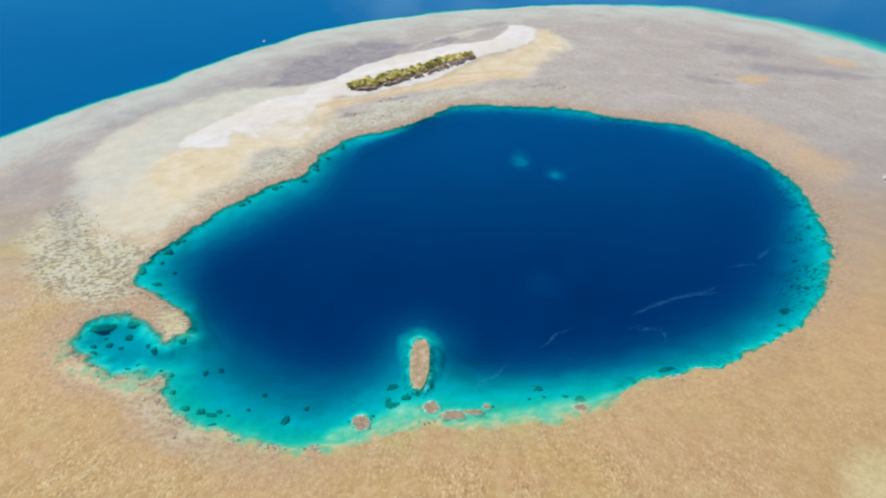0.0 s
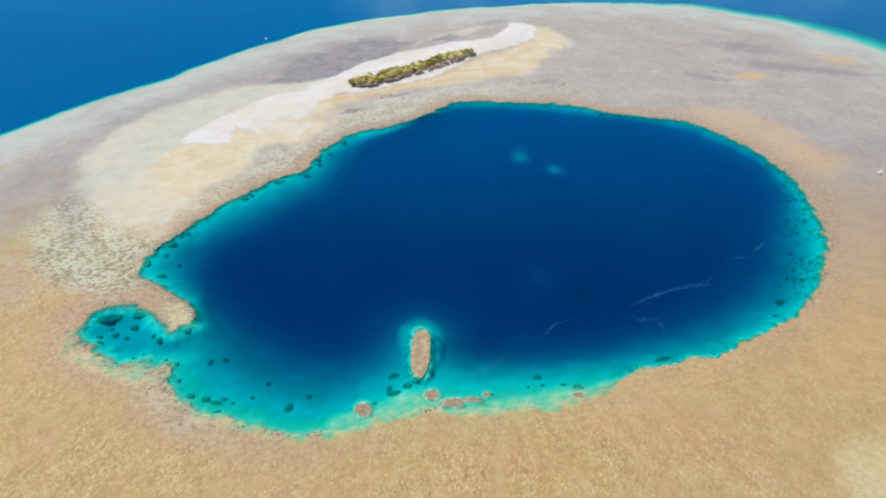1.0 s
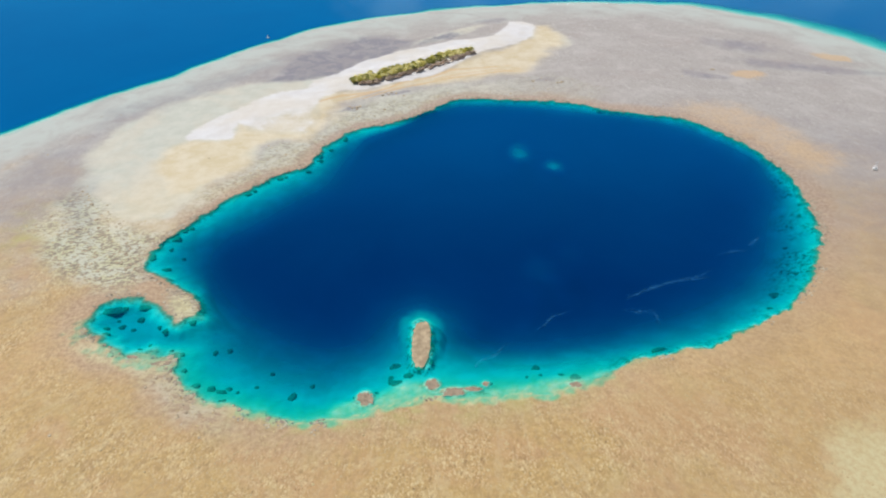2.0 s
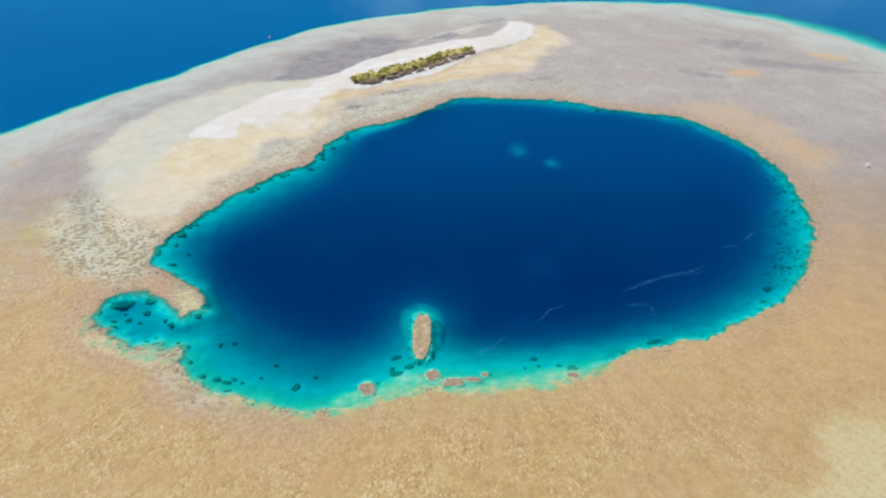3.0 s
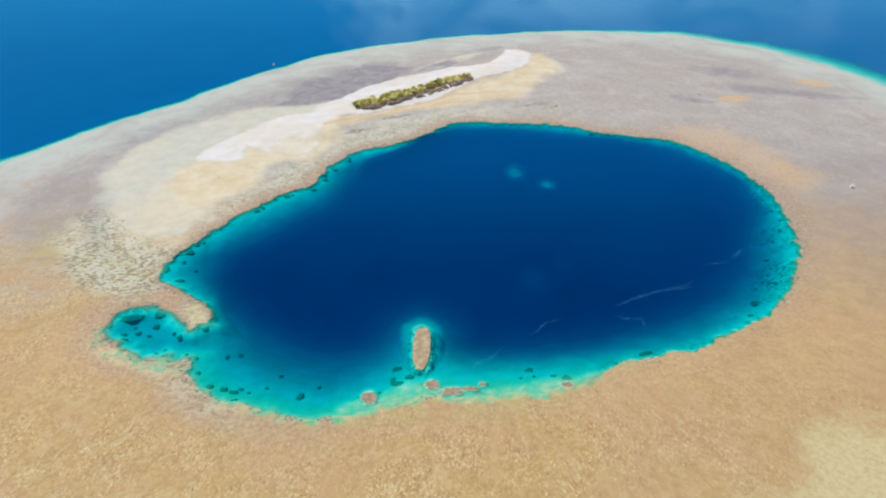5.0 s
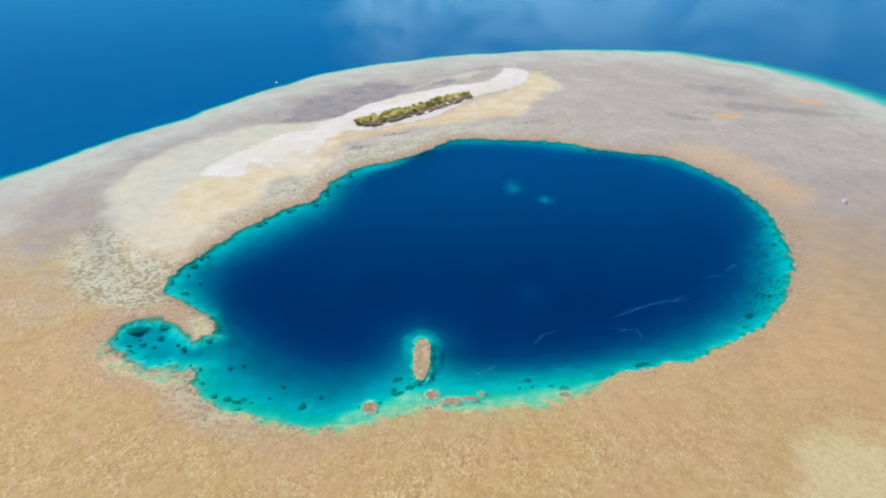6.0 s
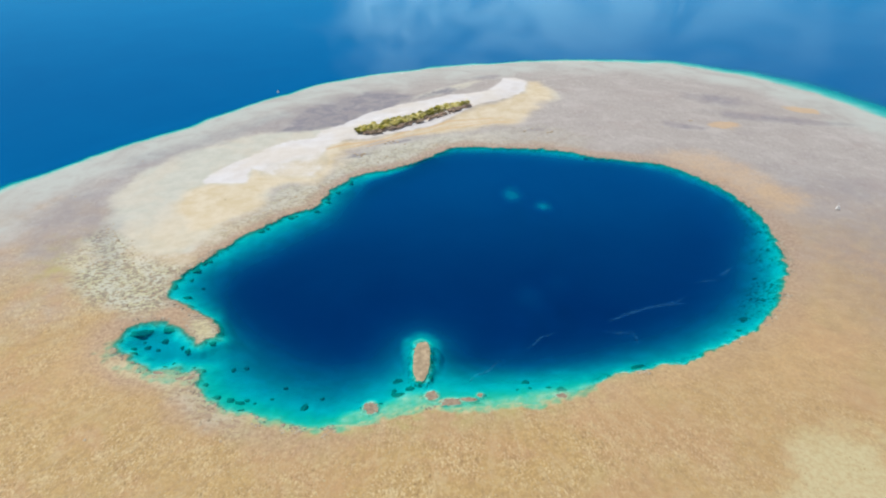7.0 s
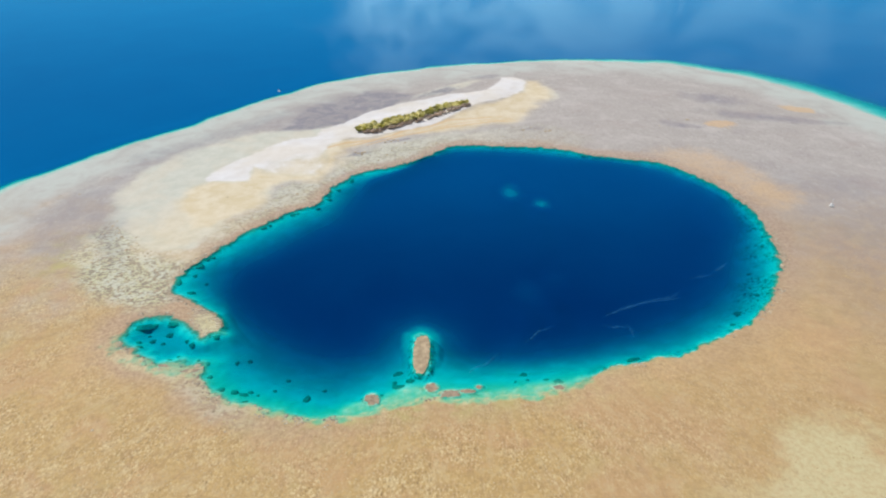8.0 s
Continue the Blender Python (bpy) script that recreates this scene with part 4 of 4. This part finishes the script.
def tree(name, seed, tall, wide, leaf, clumps, size, label, category, group):
    luck = random.Random(seed)
    base = new(name)
    wood = bmesh.new()
    fork = Vector((luck.uniform(-0.3, 0.3), luck.uniform(-0.3, 0.3), tall * 0.35))
    limb(wood, Vector((0, 0, -0.3)), fork, 0.2, 0.15)
    heads = []
    for k in range(6):
        a = k * 1.047 + luck.uniform(-0.4, 0.4)
        tip = Vector((math.cos(a) * wide * luck.uniform(0.35, 0.7), math.sin(a) * wide * luck.uniform(0.35, 0.7), tall * luck.uniform(0.55, 0.85)))
        limb(wood, fork, tip, 0.11, 0.04, 5)
        heads.append((tip, wide * luck.uniform(0.35, 0.55)))
    heads.append((Vector((0, 0, tall * 0.8)), wide * 0.6))
    part("trunk", wood, BARK, base)
    crown = bmesh.new()
    for k in range(clumps):
        spot, r = heads[k % len(heads)]
        d = Vector((luck.gauss(0, 1), luck.gauss(0, 1), luck.gauss(1.0, 0.6))).normalized()
        c = spot + d * r * luck.uniform(0.8, 1.1)
        c.z = max(c.z, tall * 0.18)
        up = (d + Vector((luck.uniform(-0.5, 0.5), luck.uniform(-0.6, 0.3), 1.0))).normalized()
        turn = up.to_track_quat("Z", "Y").to_matrix()
        w, spin = size * luck.uniform(0.6, 1.3), luck.uniform(0, 6.28)
        ends = [turn @ Vector((w * f * math.cos(spin + q), w * f * 0.7 * math.sin(spin + q), -0.15 * w * (i % 2))) for i, (q, f) in enumerate(((0, 1), (1.3, 0.7), (2.5, 0.95), (3.9, 0.7), (5.1, 1)))]
        crown.faces.new([crown.verts.new(c + e) for e in ends])
    part("crown", crown, leaf, base)
    return tagged(base, label, category, group)


GREEN = [tree("tree", 100 + k, 3.4 + 0.5 * k, 3.3 + 0.3 * k, LEAF, 480, 0.8, "yellow-green leafy beach tree on the sand cay", "tree", "trees on the cay") for k in range(3)]
GREEN += [tree("tree", 110 + k, 4.2 + 0.6 * k, 3.0 + 0.3 * k, LEAF_DARK, 620, 0.5, "dark green leafy beach tree on the sand cay", "tree", "trees on the cay") for k in range(2)]
DRY = [tree("shrub", 120 + k, 2.2 + 0.4 * k, 2.4 + 0.2 * k, TWIG, 320, 0.42, "brown dry half-leafless shrub on the sand cay", "shrub", "shrubs on the cay") for k in range(2)]
GROVE = [(-120, 746), (-98, 757), (-64, 781), (-28, 807), (10, 841), (42, 863)]


def grove_at(t, off):
    t = min(max(t, 0), 0.9999) * (len(GROVE) - 1)
    (x0, y0), (x1, y1) = GROVE[int(t)], GROVE[int(t) + 1]
    f, d = t - int(t), math.hypot(x1 - x0, y1 - y0)
    return x0 + (x1 - x0) * f - (y1 - y0) / d * off, y0 + (y1 - y0) * f + (x1 - x0) / d * off


def scatter(sources, spots):
    used = set()
    for x, y, k, size in spots:
        src = sources[k]
        m = pose(x, y, bed(x, y) - 0.05, 0, 0, luck.uniform(0, 360)) @ Matrix.Scale(size, 4)
        if k in used:
            copy_thing(src, m @ Matrix.Diagonal((1 / src.scale.x, 1 / src.scale.y, 1 / src.scale.z, 1)))
        else:
            src.matrix_basis = m
            used.add(k)


green_spots, dry_spots = [], []
for k in range(290):
    t = 0.05 + 0.9 * (k + luck.random()) / 290
    half = 13 * min(1, 0.45 + 2.2 * min(t, 1 - t))
    x, y = grove_at(t, luck.uniform(-0.45, 1.05) * half)
    dark = t < 0.08 or luck.random() < 0.11 or 0.62 < t < 0.72 and luck.random() < 0.6
    green_spots.append((x, y, luck.choice((3, 4)) if dark else luck.choice((0, 1, 2)), luck.uniform(0.6, 1.2)))
for k in range(170):
    t = luck.uniform(0.1, 0.95)
    half = 13 * min(1, 0.45 + 2.2 * min(t, 1 - t))
    x, y = grove_at(t, -half * luck.uniform(0.3, 1.05))
    dry_spots.append((x, y, luck.choice((0, 1)), luck.uniform(0.7, 1.3)))
scatter(GREEN, green_spots)
scatter(DRY, dry_spots)


# ---- two small sailing boats ----
def sail_boat(name, long, tall, label):
    """A cruising catamaran: two slim hulls, a bridge deck with a rounded cabin, mast, boom and stays."""
    base = new(name)
    beam = 0.58 * long
    for side in (-1, 1):
        bm = bmesh.new()
        rows = []
        for i in range(13):
            t = i / 12
            half = 0.085 * long * (math.sin(math.pi * (0.16 + 0.84 * t)) ** 0.7 if t < 1 else 0.0) + 0.02
            keel, deck, y = 0.02 + 0.5 * max(0, t - 0.6) ** 1.5, 1.05 + 0.25 * t * t, long * (t - 0.5)
            rows.append([bm.verts.new((side * beam * 0.38 + q * half, y, z)) for q, z in ((-1, deck), (-0.95, deck * 0.55), (-0.55, keel + 0.12), (0, keel), (0.55, keel + 0.12), (0.95, deck * 0.55), (1, deck))])
        for a, b in zip(rows, rows[1:]):
            for i in range(6):
                bm.faces.new((a[i], a[i + 1], b[i + 1], b[i]))
            bm.faces.new((a[6], a[0], b[0], b[6]))
        bm.faces.new(rows[0])
        bm.faces.new(rows[-1][::-1])
        part("hull", bm, GELCOAT, base)

    def block(part_name, cx, cy, cz, w, l, h, mat, parent, taper=0.85):
        bm = bmesh.new()
        bmesh.ops.create_cube(bm, size=1.0)
        for v in bm.verts:
            k = taper if v.co.z > 0 else 1.0
            v.co = Vector((cx + v.co.x * w * k, cy + v.co.y * l * k, cz + v.co.z * h))
        bmesh.ops.bevel(bm, geom=bm.edges[:], offset=min(w, l, h) * 0.18, segments=2, affect="EDGES", profile=0.6)
        return part(part_name, bm, mat, parent)

    block("bridge_deck", 0, -0.06 * long, 1.0, beam * 0.8, 0.66 * long, 0.3, GELCOAT, base, 0.97)
    cabin = block("cabin", 0, 0.02 * long, 1.75, beam * 0.72, 0.4 * long, 1.25, GELCOAT, base, 0.82)
    for side in (-1, 1):
        block("cabin_window", side * beam * 0.335, 0.02 * long, 1.8, 0.1, 0.26 * long, 0.3, BOAT_TRIM, cabin, 0.95)
    block("windscreen", 0, 0.195 * long, 1.8, beam * 0.5, 0.1, 0.32, BOAT_TRIM, cabin, 0.95)
    awning = block("awning", 0, -0.28 * long, 2.75, beam * 0.7, 0.24 * long, 0.14, GELCOAT, base, 0.95)
    for px, py in ((-1, -0.38), (1, -0.38), (-1, -0.19), (1, -0.19)):
        bm = bmesh.new()
        limb(bm, Vector((px * beam * 0.3, py * long, 1.1)), Vector((px * beam * 0.32, py * long, 2.72)), 0.035, 0.035, 6)
        part("awning_post", bm, SPAR, awning)
    bm = bmesh.new()
    limb(bm, Vector((0, 0.12 * long, 1.1)), Vector((0, 0.12 * long, tall)), 0.15, 0.10, 8)
    part("mast", bm, SPAR, base)
    bm = bmesh.new()
    limb(bm, Vector((0, 0.1 * long, 3.3)), Vector((0, -0.4 * long, 3.2)), 0.06, 0.05, 8)
    boom = part("boom", bm, SPAR, base)
    bm = bmesh.new()
    limb(bm, Vector((0, 0.08 * long, 3.5)), Vector((0, -0.38 * long, 3.4)), 0.22, 0.14, 8)
    part("furled_sail", bm, GELCOAT, boom)
    for ex, ey in ((0, 0.44), (-0.4, -0.02), (0.4, -0.02)):
        bm = bmesh.new()
        limb(bm, Vector((0, 0.12 * long, tall * 0.96)), Vector((ex * beam, ey * long, 1.1)), 0.015, 0.015, 4)
        part("stay", bm, SPAR, base)
    return tagged(base, label, "boat")


boat = sail_boat("sailing_boat", 6.6, 9.5, "small white catamaran resting on the shallow reef flat")
boat.matrix_basis = pose(398.3, 523.5, bed(398, 523), 0, 2, 150)
boat = sail_boat("sailing_boat", 3.6, 4.2, "small white catamaran afloat on the sea off the reef")
boat.matrix_basis = pose(-260, 938, -0.3, 0, 0, 70)


# ---- foam lines drifting on the lagoon ----
def foam_line(knots, width, seed):
    """A wisp of foam: one strand and finer ones that part from it and join it again."""
    path = [Vector((x, y, 0)) for x, y in knots]
    bm = bmesh.new()
    thick = bm.verts.layers.float.new("thick")
    for strand, (share, sway, force) in enumerate(((1.9, 1.4, 1.0), (1.1, 3.4, 0.7), (0.9, 5.0, 0.5))):
        pairs = []
        for k, (a, b) in enumerate(zip(path, path[1:])):
            count = max(2, int((b - a).length / 1.2))
            side = Vector((-(b - a).y, (b - a).x, 0)).normalized()
            for i in range(count + (k == len(path) - 2)):
                run = k * 3.1 + i * 0.13
                t = (k + i / count) / (len(path) - 1)
                spot = a.lerp(b, i / count) + side * sway * noise.fractal(Vector((run, seed * 5.3, strand * 9.1)), 1.0, 2.0, 3)
                gap = abs(noise.noise(Vector((run * 2.2, seed, 4 + strand))))
                w = share * width * math.sin(math.pi * (0.04 + 0.92 * t)) * (0.35 + 1.5 * gap)
                h = 0.002 * strand
                pairs.append([bm.verts.new(spot + side * w * f + Vector((0, 0, z + h))) for f, z in ((1, 0.01), (0.3, 0.05), (-0.3, 0.05), (-1, 0.01))])
                for v, f in zip(pairs[-1], (0.0, force, force, 0.0)):
                    v[thick] = f * (0.4 + gap)
        for a, b in zip(pairs, pairs[1:]):
            for i in range(3):
                bm.faces.new((a[i], b[i], b[i + 1], a[i + 1]))
    return tagged(part("foam_line", bm, FOAM), "faint white foam line drifting on dark lagoon water", "foam", "foam lines")


foam_line(((16, 274), (20, 281), (30, 286), (34, 291), (41, 297)), 1.3, 1)
foam_line(((59, 309), (66, 316), (72, 323), (84, 328)), 1.2, 2)
foam_line(((126, 339), (132, 345), (144, 351), (162, 359), (174, 362), (186, 365), (196, 374)), 2.0, 3)
foam_line(((165, 361), (180, 362), (195, 364)), 1.0, 4)
foam_line(((120, 329), (129, 326), (138, 328), (142, 322), (142, 313)), 1.6, 5)
foam_line(((209, 393), (225, 397), (233, 398)), 1.3, 6)
foam_line(((236, 404), (243, 410), (250, 417)), 2.0, 7)


# ---- coral rubble on the flat ----
def rubble():
    luck = random.Random(11)
    shape = [Vector(v).normalized() for v in ((1, 0, -0.2), (0.3, 0.95, -0.2), (-0.8, 0.6, -0.2), (-0.8, -0.6, -0.2), (0.3, -0.95, -0.2), (0, 0, 0.8))]
    faces = ((0, 1, 5), (1, 2, 5), (2, 3, 5), (3, 4, 5), (4, 0, 5))
    verts, polys = [], []
    xs = np.array([luck.uniform(-380, 380) for k in range(20000)])
    ys = np.array([120 + 330 * luck.random() ** 1.5 for k in range(20000)])
    zs, side, outer, ridge, shore, angle = height(xs, ys)
    keep = (side < -2) & (rough(xs, ys, 35, 91, 4) + 0.8 * rough(xs, ys, 7, 44, 3) - 0.5 * step(xs, 40, 160) > 0.0)
    for x, y, z in zip(xs[keep], ys[keep], zs[keep]):
        a, size = luck.uniform(0, 6.28), luck.uniform(0.3, 0.85) * (1.6 if luck.random() < 0.06 else 1)
        c, q = math.cos(a) * size, math.sin(a) * size
        first = len(verts)
        for v in shape:
            k = luck.uniform(0.7, 1.3)
            verts.append((x + (v.x * c - v.y * q * 0.7) * k, y + (v.x * q + v.y * c * 0.7) * k, z + 0.05 + v.z * size * 0.35 * k))
        polys += [tuple(first + i for i in f) for f in faces]
    me = bpy.data.meshes.new("coral_rubble")
    me.from_pydata(verts, [], polys)
    me.materials.append(PALE_RUBBLE)
    return tagged(new("coral_rubble", me), "pale broken coral rubble strewn over the tan reef flat", "coral rubble", kind="stuff")


rubble()


def clumps():
    """Knots of dead coral and weed on the mottled flats west of the lagoon and along its rim."""
    luck = random.Random(23)
    xs = np.array([luck.uniform(-420, 330) for k in range(60000)])
    ys = np.array([luck.uniform(220, 780) for k in range(60000)])
    zs, side, outer, ridge, shore, angle = height(xs, ys)
    cover = zones(xs, ys, side, outer, ridge, shore, angle)
    chance = cover["mottle"] * 0.45 * (1 - cover["yellow"]) * (1 - 0.75 * step(ys, 480, 560)) + 0.05 * cover["rim"] * (angle > 1.2) + 0.0007
    keep = (side < -1.5) & (zs > 0.02) & (ridge < -12) & (chance * (0.5 + 0.9 * rough(xs, ys, 14, 99, 3)) > np.array([luck.random() for k in range(60000)]))
    verts, polys = [], []
    for x, y, z in zip(xs[keep], ys[keep], zs[keep]):
        a, size = luck.uniform(0, 6.28), luck.uniform(0.5, 1.3) * (1.6 if luck.random() < 0.1 else 1)
        first = len(verts)
        for ring, (r, h) in enumerate(((1.0, -0.1), (0.75, 0.22), (0.0, 0.34))):
            for i in range(6 if r else 1):
                t, k = a + i * 1.047 + ring * 0.5, luck.uniform(0.7, 1.3)
                verts.append((x + math.cos(t) * r * size * k, y + math.sin(t) * r * size * k * 1.1, z + h * size * k))
        polys += [(first + i, first + (i + 1) % 6, first + 6 + (i + 1) % 6, first + 6 + i) for i in range(6)]
        polys += [(first + 6 + i, first + 6 + (i + 1) % 6, first + 12) for i in range(6)]
    me = bpy.data.meshes.new("coral_clumps")
    me.from_pydata(verts, [], polys)
    me.materials.append(CLUMP)
    return tagged(new("coral_clumps", me), "grey-brown dead coral clumps scattered on the pale reef flat", "coral clumps", kind="stuff")


clumps()

def shore_coral():
    """Broken coral, pale and dark, that frays the waterline of lagoon and bay."""
    luck = random.Random(31)
    xs, ys = [], []
    for k in range(9000):
        a = luck.uniform(-math.pi, math.pi)
        r = float(waves(np.array([a]), HOLE_R, HOLE_WAVES)[0][0]) + luck.gauss(1.0, 4.0)
        xs.append(HOLE_X + r * math.cos(a))
        ys.append(HOLE_Y + r * math.sin(a))
    for cx, cy, a, b, tilt in BAY_OVALS[:3]:
        c, q = math.cos(radians(tilt)), math.sin(radians(tilt))
        for k in range(500):
            t, grow = luck.uniform(0, 6.28), luck.gauss(1.05, 0.12)
            u, v = a * grow * math.cos(t), b * grow * math.sin(t)
            xs.append(cx + u * c - v * q)
            ys.append(cy + u * q + v * c)
    xs, ys = np.array(xs), np.array(ys)
    zs, side, outer, ridge, shore, angle = height(xs, ys)
    sandy = np.interp(np.degrees(angle), [-116, -108, -70, -30, -15], [0, 1, 1, 0.6, 0])
    keep = (np.abs(side + 1.5) < 5.5) & (zs > -0.7) & (rough(xs, ys, 12, 45, 3) - 0.7 * sandy > -0.05)
    verts, polys = [], []
    for x, y, z in zip(xs[keep], ys[keep], zs[keep]):
        a, size = luck.uniform(0, 6.28), luck.uniform(0.35, 0.95) * (1.7 if luck.random() < 0.08 else 1)
        first = len(verts)
        for ring, (r, h) in enumerate(((1.0, -0.12), (0.7, 0.2), (0.0, 0.3))):
            for i in range(6 if r else 1):
                t, k = a + i * 1.047 + ring * 0.5, luck.uniform(0.65, 1.35)
                verts.append((x + math.cos(t) * r * size * k * 1.2, y + math.sin(t) * r * size * k, z + h * size * k))
        polys += [(first + i, first + (i + 1) % 6, first + 6 + (i + 1) % 6, first + 6 + i) for i in range(6)]
        polys += [(first + 6 + i, first + 6 + (i + 1) % 6, first + 12) for i in range(6)]
    me = bpy.data.meshes.new("shore_coral")
    me.from_pydata(verts, [], polys)
    me.materials.append(SHORE_CORAL)
    return tagged(new("shore_coral", me), "pale and brown broken coral fraying the lagoon's waterline", "coral rubble", kind="stuff")


shore_coral()

# ---- single dark boulders on the far flat, between cay and lagoon ----
BOULDERS = ((-66, 720, 14, 5), (-104, 681, 11, 6), (118, 760, 14, 4), (325, 792, 16, 4), (142, 748, 9, 3))
made = None
for cx, cy, spread, count in BOULDERS:
    for k in range(count):
        x, y, size = cx + luck.uniform(-1, 1) * spread, cy + luck.uniform(-0.4, 0.4) * spread, luck.uniform(0.8, 1.8)
        m = placed(x, y, bed(x, y) - 0.1, size * 1.3, size, size * 0.8, luck.uniform(0, 360))
        if made is None:
            made = part("coral_boulder", lump(41, 2), CLUMP)
            tagged(made, "dark grey coral boulder on the pale reef flat", "boulder", "boulders on the reef flat")
            made.matrix_basis, first_scale = m, m.to_scale()
        else:
            copy_thing(made, m @ Matrix.Diagonal((1 / first_scale.x, 1 / first_scale.y, 1 / first_scale.z, 1)))
